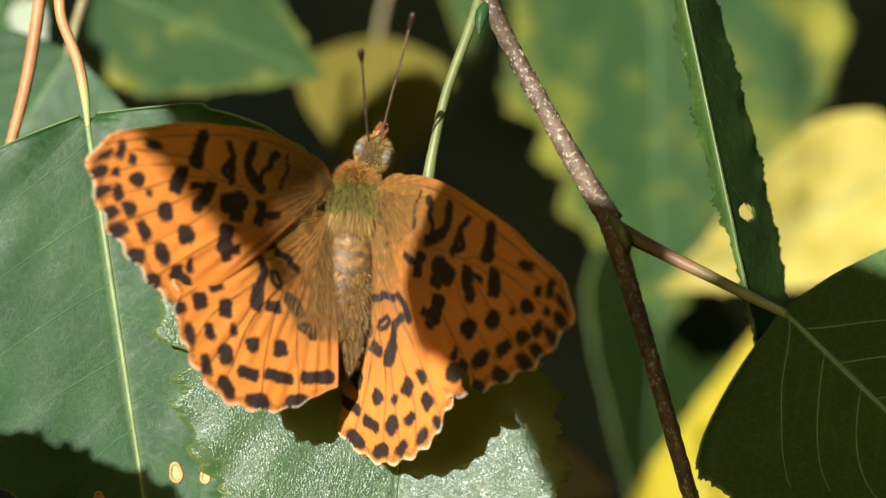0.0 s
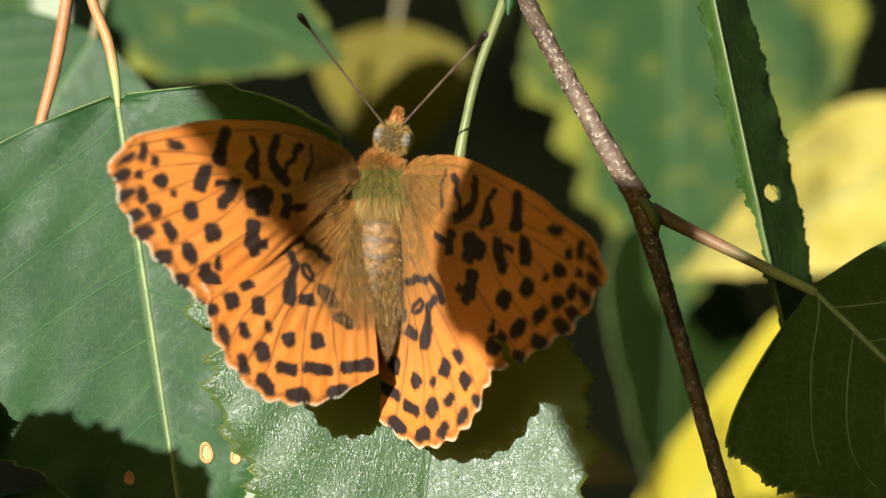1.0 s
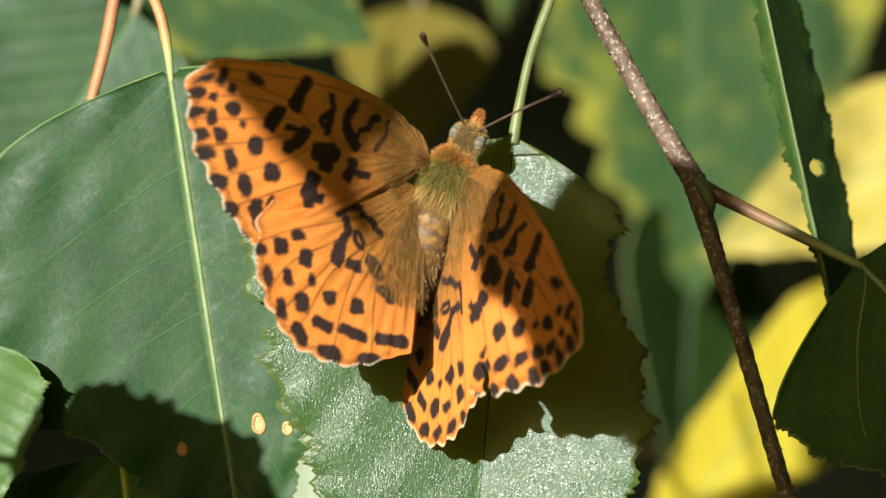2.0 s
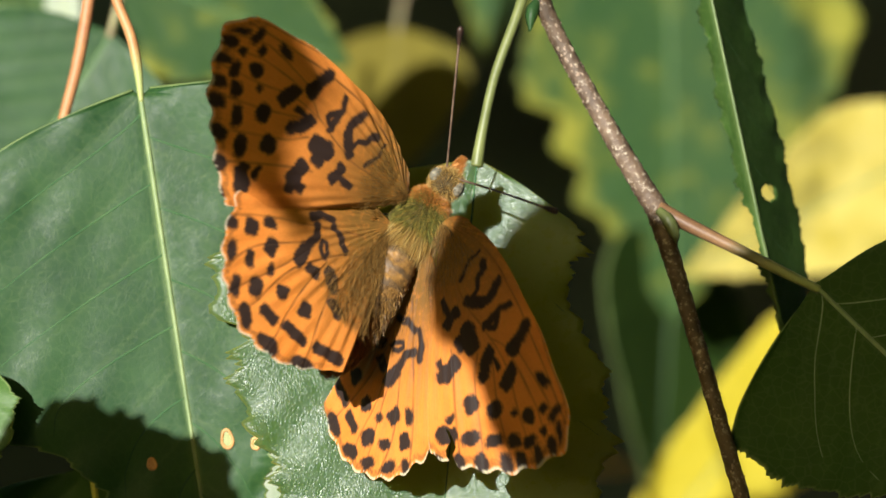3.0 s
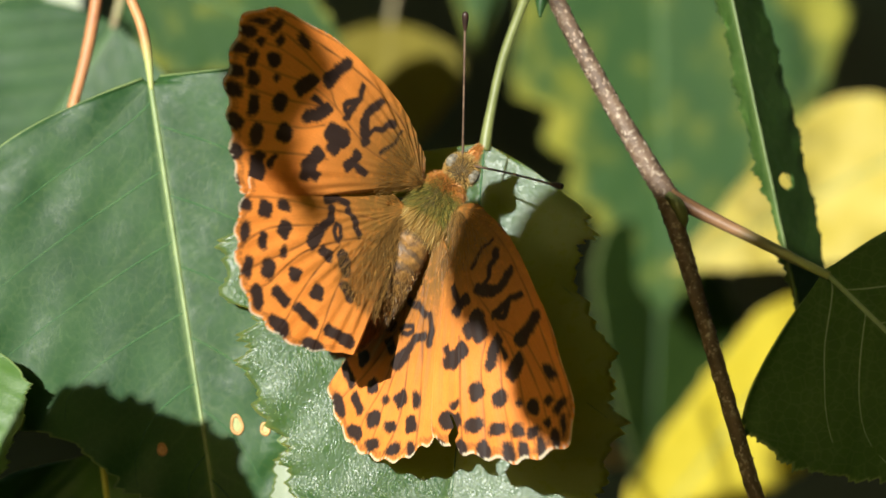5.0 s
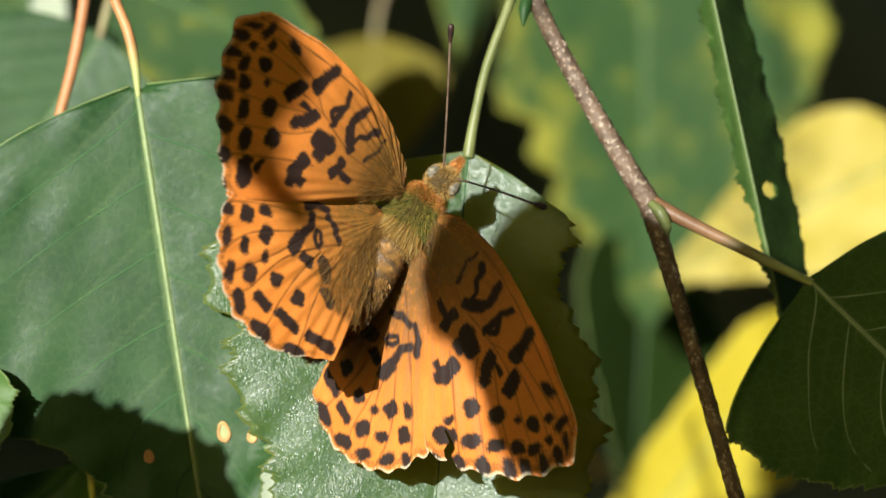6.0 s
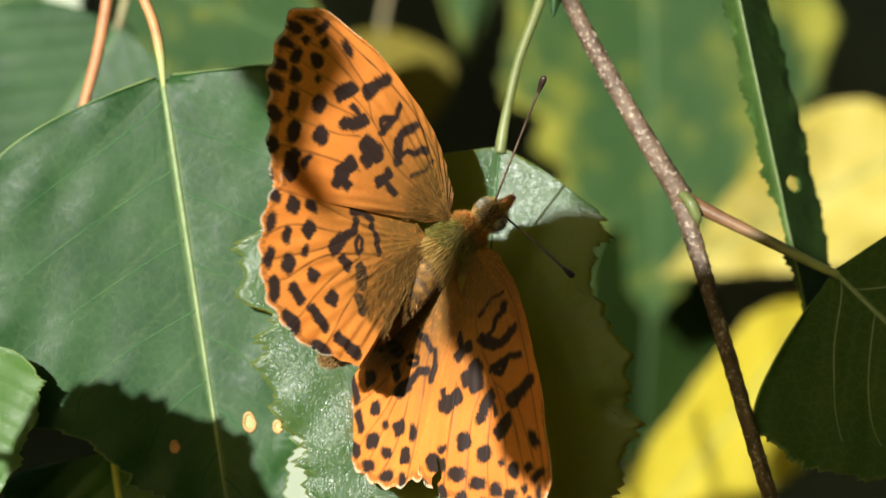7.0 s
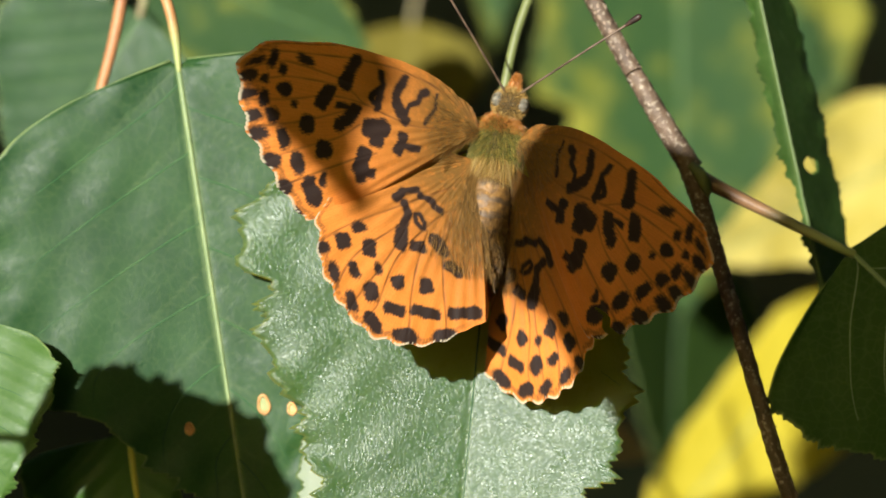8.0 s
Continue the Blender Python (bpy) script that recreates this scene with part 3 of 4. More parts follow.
behind("dry tan leaf out of focus", (950, 790, 0.13), (1130, 850, 0.13), 50, 60, TAN, 13.5, fold_l=2, fold_r=2, stalk=((880, 700, 0.13), (910, 750, 0.13)))

# ---- leaves between the sun and the butterfly ----
TO_SUN = -SUN_WAY


overhead = []


def shade_leaf(label, base, tip, wl, wr, reach, **shape):
    overhead.append(birch_leaf(label, base, tip, wl, wr, GREEN, shift=TO_SUN * reach, group="leaves overhead", rib_material=RIB_GREEN, **shape))


shade_leaf("green birch leaf overhead, casting shade", (282, -174, -0.0144), (574, 500, -0.0099), 170, 150, 0.20, seed=14.0,
           left=((0, 0.05), (0.086, 0.75), (0.2, 1.0), (0.314, 0.88), (0.43, 0.7), (0.543, 0.55), (0.623, 0.46), (0.714, 0.36), (0.823, 0.21), (0.891, 0.093), (1, 0)),
           right=((0, 0.05), (0.03, 0.3), (0.143, 0.8), (0.257, 1.0), (0.37, 1.0), (0.486, 0.95), (0.6, 0.93), (0.669, 0.84), (0.726, 0.51), (0.771, 0.32), (0.823, 0.22), (0.891, 0.17), (1, 0)))
shade_leaf("green birch leaf overhead, casting shade", (904, 262, -0.010), (1125, 840, -0.012), 227, 205, 0.17, seed=15.0,
           left=((0, 0.1), (0.04, 0.4), (0.1, 0.62), (0.2, 0.84), (0.32, 0.97), (0.42, 0.92), (0.5, 0.76), (0.6, 0.64), (0.74, 0.6), (0.86, 0.52), (0.94, 0.4), (0.98, 0.24), (1, 0)),
           right=((0, 0.02), (0.05, 0.4), (0.12, 0.8), (0.2, 1.0), (0.6, 1.0), (0.82, 0.9), (0.93, 0.62), (0.98, 0.3), (1, 0)))
shade_leaf("green birch leaf overhead, casting shade", (1450, 395, -0.003), (1470, 1290, -0.003), 370, 330, 0.20, seed=16.0)
shade_leaf("green birch leaf overhead, casting shade", (-25, 888, 0.001), (420, 1050, 0.001), 190, 185, 0.09, seed=17.0, right=((0, 0.5), (0.02, 0.85), (0.06, 0.97), (0.3, 1.0), (0.58, 1.0), (0.73, 0.9), (0.83, 0.6), (0.92, 0.35), (1, 0)), teeth=0.13, count=11)
# the bough overhead that carries the shading leaves
bough = tagged(new("bough"), "thin birch bough overhead carrying leaves", "branch")
BOUGH = [Vector((-0.24, -0.36, 0.25)), Vector((-0.16, -0.28, 0.225)), Vector((-0.11, -0.24, 0.215)), Vector((-0.06, -0.20, 0.21)), Vector((-0.01, -0.16, 0.215)), Vector((0.05, -0.10, 0.23))]
part("stem", tube(BOUGH, (0.0035, 0.003, 0.0026, 0.002), 90, 12, 0.08), BARK, bough)
for leaf in overhead:
    a = leaf.matrix_world.translation.copy()
    c = a + TO_SUN * 0.06
    b = min((BOUGH[i].lerp(BOUGH[i + 1], f / 10) for i in range(len(BOUGH) - 1) for f in range(11)), key=lambda q: abs(q.x - c.x))
    if a.z < 0.02:   # the low leaf hangs from farther out
        b, c = BOUGH[0], c + Vector((-0.09, 0, 0.01))
    part("stalk", tube([b, b.lerp(c, 0.5) + Vector((-0.004, 0, 0.004)), c, a], (0.0008, 0.0005, 0.0004), 40, 8), STALK, bough)

# ---- butterfly ----
FORE_BEND, HIND_BEND = (-0.284, -0.390, -0.003), (0.124, -0.068, -0.231)


def wing_rise(bend, x, y):
    """How far a wing's sheet stands above its root's level, in plan steps."""
    return (bend[0] * x * x + bend[1] * x * y + bend[2] * y * y) * 1e-3


def wing_mesh(outline, bend, spots, strokes, veins, dusty, mirror, fold, tear=None, seed=0.0, n=400, m=250, tuck=0.0):
    """A wing as a fan from its root, in plan steps: outline gives (angle, reach), spots are dark ellipses (x, y, half-length,
    half-width, turn), strokes are dark lines (half-width, points), veins are fine lines; past the angle fold it folds down."""
    a0, a1 = outline[0][0], outline[-1][0]
    ang = np.linspace(a0, a1, n)[:, None] * np.ones((1, m))
    s = np.ones((n, 1)) * (np.linspace(0, 1, m) ** 0.8)[None, :]
    line = smooth(outline, ang[:, 0])
    kernel = np.hanning(9) / np.hanning(9).sum()
    rim = np.convolve(np.pad(line, 4, mode="edge"), kernel, "valid")[:, None]
    outer = np.clip((rim - 300) / 60, 0, 1)
    scallop = 1 - 0.009 * (1 - np.cos(2 * math.pi * (ang - a0) / 6.4)) * outer - 0.0025 * outer * np.sin(ang * 9.7 + seed) * np.sin(ang * 3.1)
    r = s * rim * scallop
    g = np.radians(ang)
    x, y = r * np.cos(g), r * np.sin(g)
    dark = np.zeros_like(x)
    sx, sy = x + 2.6 * wave(x * 0.075, y * 0.07, seed + 1), y + 2.6 * wave(x * 0.07, y * 0.08, seed + 5)
    # the scales run outwards, so the edges of the marks fray along the wing's rays
    fray = wave(ang * 3.3, r * 0.11, seed) + 0.8 * wave(ang * 9.1, r * 0.22, seed + 3) + 0.5 * wave(x * 0.9, y * 0.95, seed + 7)
    for mx, my, rx, ry, turn in spots:
        c, q = math.cos(radians(turn)), math.sin(radians(turn))
        dx, dy = (sx - mx) * c + (sy - my) * q, -(sx - mx) * q + (sy - my) * c
        rx, ry = 1.06 * rx + 1.2, 1.06 * ry + 1.2
        d = (((np.abs(dx) / rx) ** 2.8 + (np.abs(dy) / ry) ** 2.8 + 1e-9) ** (1 / 2.8) - 1) * min(rx, ry)
        dark = np.maximum(dark, np.clip(0.5 - (d + 1.7 * fray) / 4.5, 0, 1))
    for width, pts in strokes:
        for (px, py), (qx, qy) in zip(pts, pts[1:]):
            h = np.clip(((sx - px) * (qx - px) + (sy - py) * (qy - py)) / ((qx - px) ** 2 + (qy - py) ** 2), 0, 1)
            ox, oy = np.abs(sx - px - h * (qx - px)), np.abs(sy - py - h * (qy - py))
            d = (ox ** 3.2 + oy ** 3.2 + 1e-9) ** (1 / 3.2) - 1.16 * width - 0.6
            dark = np.maximum(dark, np.clip(0.5 - (d + min(1.7, 0.2 * width) * fray) / 4.0, 0, 1))
    border = np.clip((s - 0.952) / 0.012, 0, 1) * np.clip((0.986 - s) / 0.006, 0, 1) * outer
    dark = np.maximum(dark, 0.55 * border * np.clip(0.7 + 0.6 * fray, 0, 1))
    vein = np.zeros_like(x)
    for pts in veins:
        p = spline([(px, py, 0) for px, py in pts], 24)
        for (px, py, _), (qx, qy, _) in zip(p, p[1:]):
            h = np.clip(((x - px) * (qx - px) + (y - py) * (qy - py)) / ((qx - px) ** 2 + (qy - py) ** 2), 0, 1)
            d = np.hypot(x - px - h * (qx - px), y - py - h * (qy - py))
            vein = np.maximum(vein, np.exp(-(d / 2.0) ** 2))
    vein = vein * (0.75 + 0.3 * wave(x * 0.05, y * 0.06, seed + 2)) * np.clip((r - 40) / 90, 0.15, 1)
    fringe = np.clip((s - 0.986) / 0.006, 0, 1) * np.clip((rim - 330) / 30, 0, 1) * (np.sin(ang * 0.98 + seed) + 0.6 * np.sin(ang * 4.3) > -0.55)
    dust = np.clip(1.0 - (r - dusty * 0.45) / dusty, 0, 1)
    z = wing_rise(bend, x, y) - 1.6 * vein + 2.2 * wave(ang * 0.55, r * 0.012, seed) * np.clip(s * 2, 0, 1)
    z = z - 1.3 * r * np.clip(np.radians(ang - fold), 0, 1) - tuck * np.clip((ang - 206) / 12, 0, 1) * s
    streak = np.clip(0.5 + 0.8 * wave(ang * 5.3, r * 0.006, seed + 4) + 0.5 * wave(ang * 14.1, r * 0.02, seed + 6), 0, 1)
    keep = None
    if tear:
        at_angle, wide, deep = tear
        off = (ang - at_angle - 0.8 * np.sin(s * 60)) * r / 57.3
        keep = ~((np.abs(off) < wide * np.clip((r - rim + deep) / deep, 0, 1) ** 0.5) & (r > rim - deep)).ravel()
    flip = -1 if mirror else 1
    co = np.stack([flip * x, y, z], -1).reshape(-1, 3) * STEP
    return sheet("wing", co, n, m, {"pigment": dark, "vein": vein, "fringe": fringe, "dust": dust * 0.95, "streak": streak}, keep)


FORE = ((112, 22), (130, 58), (141, 80), (151, 138), (156, 175), (161, 222), (165, 268), (168, 322), (171, 378), (173.4, 422), (176.0, 476), (178, 502), (180.2, 519),
        (183, 524), (186, 517), (190, 509), (194, 498), (198, 483), (202, 468), (206, 455), (211.8, 434), (214, 425), (217, 413), (218.8, 396), (219.6, 300), (221, 200),
        (225, 100), (236, 40))
HIND = ((182, 60), (193, 130), (202, 240), (209, 345), (214.5, 390), (217.4, 394), (221.2, 411), (225.8, 422), (229.8, 428), (235.2, 432), (240.5, 433), (244, 431),
        (246.5, 428), (249.6, 418), (254, 406), (258.5, 390), (262.5, 374), (267, 352), (271.6, 328), (276, 314), (280, 300), (285, 270), (291, 215), (298, 140), (306, 70))
FORE_ROW = ((-369, -90, 15, 13, -82), (-328, -125, 15, 15, -79), (-426, -41, 12, 11, -57), (-401, -62, 5, 4, -90), (-436, -92, 13, 11, -70), (-314, -176, 11, 6, -68),
        (-438, -9, 8, 8, -89), (-465, -32, 8, 7, -88))
FORE_SUB = ((-459, -66, 14, 8, -71), (-407, -125, 18, 10, -59), (-372, -161, 19, 11, -61), (-398, 19, 16, 8, -12), (-460, 6, 16, 8, 80))
FORE_EDGE = ((-496, -35, 15, 8, 22), (-491, -67, 20, 9, 28), (-474, -101, 18, 10, 24), (-452, -128, 16, 12, 21), (-421, -169, 17, 12, 13), (-382, -207, 15, 12, -21),
        (-346, -245, 14, 9, -31), (-491, -8, 16, 5, 29))
FORE_DISC = ((10.6, ((-342, -24), (-351, -47))), (9.3, ((-282, -40), (-294, -61), (-309, -76))), (4.0, ((-319, -41), (-283, -41))), (14.9, ((-245, -65), (-222, -58))),
        (13.3, ((-231, -69), (-228, -78))), (12.6, ((-246, -114), (-251, -130), (-242, -147))), (6.9, ((-242, -141), (-220, -139))), (8.9, ((-174, -62), (-179, -87))),
        (5.0, ((-177, -76), (-135, -73))), (10.8, ((-340, -189), (-317, -212))))
FORE_CELL = ((9.8, ((-300, 44), (-308, 22))), (11.6, ((-309, 21), (-313, 2))), (5.7, ((-244, 39), (-237, 18), (-236, -1))), (5.8, ((-236, -1), (-239, -23))), (5.3, ((-238, 13),
        (-255, -7), (-249, -18), (-237, -21))), (8.1, ((-192, 41), (-205, 6), (-193, -13), (-176, -29))), (4.4, ((-177, -29), (-171, -2), (-154, 10), (-149, 25), (-135, 35))),
        (2.3, ((-112, 36), (-111, 12), (-123, -8), (-130, -24))))
FORE_VEINS = (((-20, -8), (-106, -25), (-170, -36), (-265, -26), (-334, -29), (-409, -55), (-492, -78)), ((-267, -64), (-307, -99), (-377, -138), (-446, -180)), ((-223, -105),
        (-281, -136), (-362, -189), (-397, -212)), ((-20, 20), (-124, 50), (-238, 54), (-377, 35),
        (-488, 13)), ((-265, -26), (-305, -9), (-377, -12), (-441, -23), (-496, -52)), ((-305, 5), (-366, 7), (-442, 5), (-502, -24)), ((-300, -47), (-377, -86), (-479, -125)))
HIND_ROW = ((-205, -232, 16, 13, -82), (-183, -264, 10, 7, -79), (-140, -279, 12, 13, -63), (-83, -269, 14, 13, -77), (-231, -280, 15, 10, -58), (-190, -309, 17, 14, -66),
        (-231, -201, 13, 9, 26), (-259, -235, 14, 14, 27))
HIND_EDGE = ((-269, -295, 18, 9, -74), (-227, -337, 17, 11, -65), (-111, -370, 25, 12, 1), (-34, -351, 23, 12, 17), (-302, -261, 17, 10, 19))
HIND_DISC = ((11.2, ((-144, -185), (-143, -207))), (6.6, ((-146, -126), (-134, -148), (-141, -171))), (9.6, ((-114, -202), (-102, -201))), (10.3, ((-76, -179), (-57, -194))), (8.0, ((-42, -221), (-22, -227))),
             (9.4, ((-153, -328), (-127, -329))), (9.0, ((-97, -319), (-57, -317))), (9.3, ((-24, -306), (23, -292))), (10.4, ((-187, -357), (-170, -368))))
HIND_BASE = ((3.8, ((-100, -165), (-100, -153), (-112, -140), (-121, -142), (-118, -158), (-104, -166))), (5.8, ((-71, -122), (-90, -109), (-113, -103))), (5.7, ((-122, -96),
        (-148, -107), (-164, -124))))
HIND_VEINS = (((0, -90), (-57, -122), (-102, -171), (-150, -240), (-172, -322), (-182, -343), (-211, -386)), ((-91, -169), (-109, -262), (-107, -348), (-109, -389)), ((-46, -130),
        (-54, -222), (-36, -317), (-27, -363)), ((-136, -178), (-167, -243), (-217, -330), (-231, -361)), ((-148, -171), (-234, -257), (-267, -340)), ((-50, -70), (-155, -138),
        (-255, -205), (-318, -262)))


def hairs(count, where, length, width, lean, seed):
    """Fine hairs: each a thin blade that stands on a point and leans. where(rng) gives a point and its outward way."""
    rng = random.Random(seed)
    bm = bmesh.new()
    for _ in range(count):
        p, n = where(rng)
        way = (Vector(n) + Vector(lean) + Vector([rng.gauss(0, 0.28) for _ in range(3)])).normalized()
        side = way.cross(Vector([rng.gauss(0, 1) for _ in range(3)])).normalized() * width * rng.uniform(0.6, 1.2)
        far = Vector(p) + way * length * rng.uniform(0.5, 1.2)
        bend = Vector(lean) * length * 0.25
        mid = Vector(p) + (far - Vector(p)) * 0.55
        v = [bm.verts.new(q) for q in (Vector(p) - side, Vector(p) + side, mid + side * 0.8, far + bend, mid - side * 0.8)]
        bm.faces.new(v)
    return bm


def blob(rx, ry, rz, n=24, m=16, taper=None, rough=0.04, seed=0.0):
    """An egg-like body along Y; taper gives the girth along it."""
    bm = bmesh.new()
    rings = []
    for i in range(n + 1):
        s = i / n
        y = -ry + 2 * ry * s
        k = float(smooth(taper, np.array(s))) if taper else math.sqrt(max(1e-4, 1 - (2 * s - 1) ** 2))
        rings.append([bm.verts.new((rx * k * math.cos(2 * math.pi * j / m) * (1 + rough * math.sin(5 * j + 3 * i + seed)), y,
                                    rz * k * math.sin(2 * math.pi * j / m))) for j in range(m)])
    for i in range(n):
        for j in range(m):
            bm.faces.new((rings[i][j], rings[i][(j + 1) % m], rings[i + 1][(j + 1) % m], rings[i + 1][j]))
    bm.faces.new(rings[0][::-1])
    bm.faces.new(rings[-1])
    bmesh.ops.recalc_face_normals(bm, faces=bm.faces)
    return bm


def on_egg(rx, ry, rz, cy=0.0, upper=-0.3, y0=-1.0, y1=1.0):
    def where(rng):
        while True:
            a, h = rng.uniform(0, 2 * math.pi), rng.uniform(y0, y1)
            k = math.sqrt(max(0.0, 1 - h * h))
            n = Vector((k * math.cos(a), h, k * math.sin(a)))
            if n.z > upper:
                return (n.x * rx, cy + n.y * ry, n.z * rz), n
    return where


MM = 0.001
fly = tagged(new("butterfly"), "orange fritillary butterfly with black spots, wings spread on a leaf", "butterfly")
thorax = part("thorax", blob(2.3 * MM, 3.1 * MM, 2.1 * MM), SKIN, fly)
part("fur", hairs(15000, on_egg(2.3 * MM, 3.1 * MM, 2.1 * MM), 0.72 * MM, 0.011 * MM, (0, -0.9, 0.0), 1), FUR_THORAX, thorax, "olive green fur", False)
part("fur", hairs(2200, on_egg(2.2 * MM, 3.5 * MM, 2.1 * MM, 0, -0.2, 0.5, 1), 0.75 * MM, 0.016 * MM, (0, -0.6, 0.1), 2), FUR_COLLAR, thorax, "orange collar fur", False)
part("fur", hairs(3200, on_egg(2.2 * MM, 3.0 * MM, 2.2 * MM, 0, 0.0, -1, -0.2), 1.5 * MM, 0.011 * MM, (0, -1.6, 0.15), 7), FUR_PALE, thorax, "long tawny hairs over the waist", False)
TAPER = ((0, 0.16), (0.08, 0.42), (0.25, 0.72), (0.5, 0.95), (0.75, 1.0), (0.92, 0.8), (1, 0.5))
abdomen = part("abdomen", blob(2.3 * MM, 6.8 * MM, 1.9 * MM, 40, 16, TAPER), SKIN_BROWN, fly)
abdomen.matrix_basis = pose(0, -8.9 * MM, 0.9 * MM, -2)
part("fur", hairs(10500, on_egg(2.25 * MM, 6.8 * MM, 1.85 * MM), 0.6 * MM, 0.016 * MM, (0, -1.3, 0.0), 3), FUR_ABDOMEN, abdomen, "brown fur", False)
head = part("head", blob(1.45 * MM, 1.4 * MM, 1.35 * MM, 20, 16), SKIN, fly)
head.matrix_basis = pose(0, 4.5 * MM, 0.1 * MM)
part("fur", hairs(2600, on_egg(1.4 * MM, 1.4 * MM, 1.3 * MM), 0.5 * MM, 0.016 * MM, (0, 0.1, 0.0), 4), FUR_PALE, head, "pale tawny fur", False)
for k in (-1, 1):
    eye = part("eye", blob(0.55 * MM, 0.72 * MM, 0.66 * MM, 18, 18, None, 0.0), EYE, head, "grey mottled compound eye")
    eye.matrix_basis = pose(k * 1.18 * MM, 0.10 * MM, 0.55 * MM)
    palp = part("palp", tube([(k * 0.40 * MM, 0.5 * MM, -0.3 * MM), (k * 0.30 * MM, 1.5 * MM, 0.0 * MM), (k * 0.08 * MM, 2.6 * MM, 0.3 * MM)],
                             (0.32 * MM, 0.36 * MM, 0.06 * MM), 16, 8), FUR_COLLAR, head, "orange pointed palp")
    def on_palp(rng, k=k):
        s = rng.uniform(0, 1)
        n = Vector((rng.gauss(0, 1), 0.3, rng.gauss(0, 1))).normalized()
        return Vector((k * (0.42 - 0.36 * s) * MM, (0.7 + 1.9 * s) * MM, (-0.2 + 0.65 * s) * MM)) + n * (0.32 - 0.24 * s) * MM, n
    part("fur", hairs(620, on_palp, 0.42 * MM, 0.017 * MM, (0, 0.9, 0.2), 5 + k), FUR_COLLAR, palp, "", False)
antennas = []
for k in (-1, 1):
    stalk = part("antenna", tube([(0, 0, 0), (0, 4 * MM, 0.25 * MM), (0, 8 * MM, 0.3 * MM), (0, 12.6 * MM, 0)], (0.11 * MM, 0.10 * MM, 0.12 * MM), 50, 8, 0.1), ANTENNA, fly, "thin ringed antenna")
    club = part("club", blob(0.30 * MM, 1.0 * MM, 0.26 * MM, 14, 10, ((0, 0.35), (0.4, 0.8), (0.75, 1.0), (0.93, 0.8), (1, 0.3))), CLUB, stalk, "dark flattened club")
    club.location = (0, 13.2 * MM, 0)
    antennas.append(stalk)
for k in (-1, 1):
    for y0, y1, x1 in ((1.6, 3.2, 3.6), (0.2, -0.8, 4.4), (-1.2, -4.2, 4.2)):
        part("leg", tube([(k * 1.0 * MM, y0 * MM, -1.4 * MM), (k * 0.75 * x1 * MM, (0.5 * y0 + 0.5 * y1) * MM, -3.4 * MM), (k * x1 * MM, y1 * MM, -9.2 * MM)],
                         (0.22 * MM, 0.16 * MM, 0.09 * MM), 20, 8), ANTENNA, fly)
wings = {}
for k, side in ((-1, "l"), (1, "r")):
    right = k > 0
    fw = part("forewing", wing_mesh(FORE, FORE_BEND, FORE_ROW + FORE_SUB + FORE_EDGE, FORE_DISC + FORE_CELL, FORE_VEINS, 215, right, 400,
                                    (210.5, 9, 62) if right else None, 0.5, tuck=18.0), WING, fly, "orange forewing with black spots and a small tear" if right else "orange forewing with black spots")
    hw = part("hindwing", wing_mesh(HIND, HIND_BEND, HIND_ROW + HIND_EDGE, HIND_DISC + HIND_BASE, HIND_VEINS, 215, right, 260 if right else 278, None, 5.0), WING, fly,
              "orange hindwing with black spots and dusky fur")
    def on_base(rng, k=k):
        g, r = radians(min(rng.gauss(258, 9), 261) if k > 0 else min(rng.gauss(266, 11), 281)), 15 + 210 * rng.random() ** 1.2
        x, y = r * math.cos(g), r * math.sin(g)
        return Vector((-k * x, y, wing_rise(HIND_BEND, x, y) + 2)) * STEP, Vector((-k * math.cos(g) * 0.8, math.sin(g), 0.10))
    def on_root(rng, k=k):
        g, r = radians(rng.uniform(165, 226)), rng.uniform(10, 125)
        x, y = r * math.cos(g), r * math.sin(g)
        return Vector((-k * x, y, wing_rise(FORE_BEND, x, y) + (10 if r < 50 else 2))) * STEP, Vector((-k * math.cos(g) * 1.6, math.sin(g) * 1.6, 0.08))
    part("fur", hairs(5200, on_base, 0.95 * MM, 0.011 * MM, (0, -0.6, 0.02), 9 + k), FUR_ABDOMEN, hw, "brown hairs", False)
    part("fur", hairs(1500, on_root, 1.0 * MM, 0.010 * MM, (0, -0.2, -0.05), 12 + k), FUR_ABDOMEN, fw, "brown hairs", False)
    wings["f" + side], wings["h" + side] = fw, hw

ROOTS = {"fl": (-1.9, 1.4, 0.92), "fr": (1.9, 1.4, 0.92), "hl": (-1.6, -1.2, 0.85), "hr": (1.6, -1.2, 0.85)}


def body_pose(u, v, y, heading, pitch=0.0, roll=0.0):
    return Matrix.Translation(at(u, v, y)) @ Matrix.Rotation(radians(heading), 4, "Y") @ pose(0, 0, 0, 90 + pitch, 0, 0) @ pose(0, 0, 0, 0, roll, 0)


def wing_pose(key, sweep, lift, twist):
    """sweep: degrees forward, lift: tip up, twist: leading edge up."""
    k = -1 if key[1] == "l" else 1
    x, y, z = (c * MM for c in ROOTS[key])
    return Matrix.Translation((x, y, z)) @ Matrix.Rotation(radians(k * sweep), 4, "Z") @ Matrix.Rotation(radians(-k * lift), 4, "Y") @ Matrix.Rotation(radians(twist), 4, "X")


def feeler(t, turn, rise, k):
    aside = float(np.interp(t, [row[0] for row in HEAD], [row[1] for row in HEAD]))
    return pose((k * 0.45 + aside) * MM, 5.3 * MM, 0.8 * MM) @ Matrix.Rotation(radians(-turn), 4, "Z") @ Matrix.Rotation(radians(rise), 4, "X")


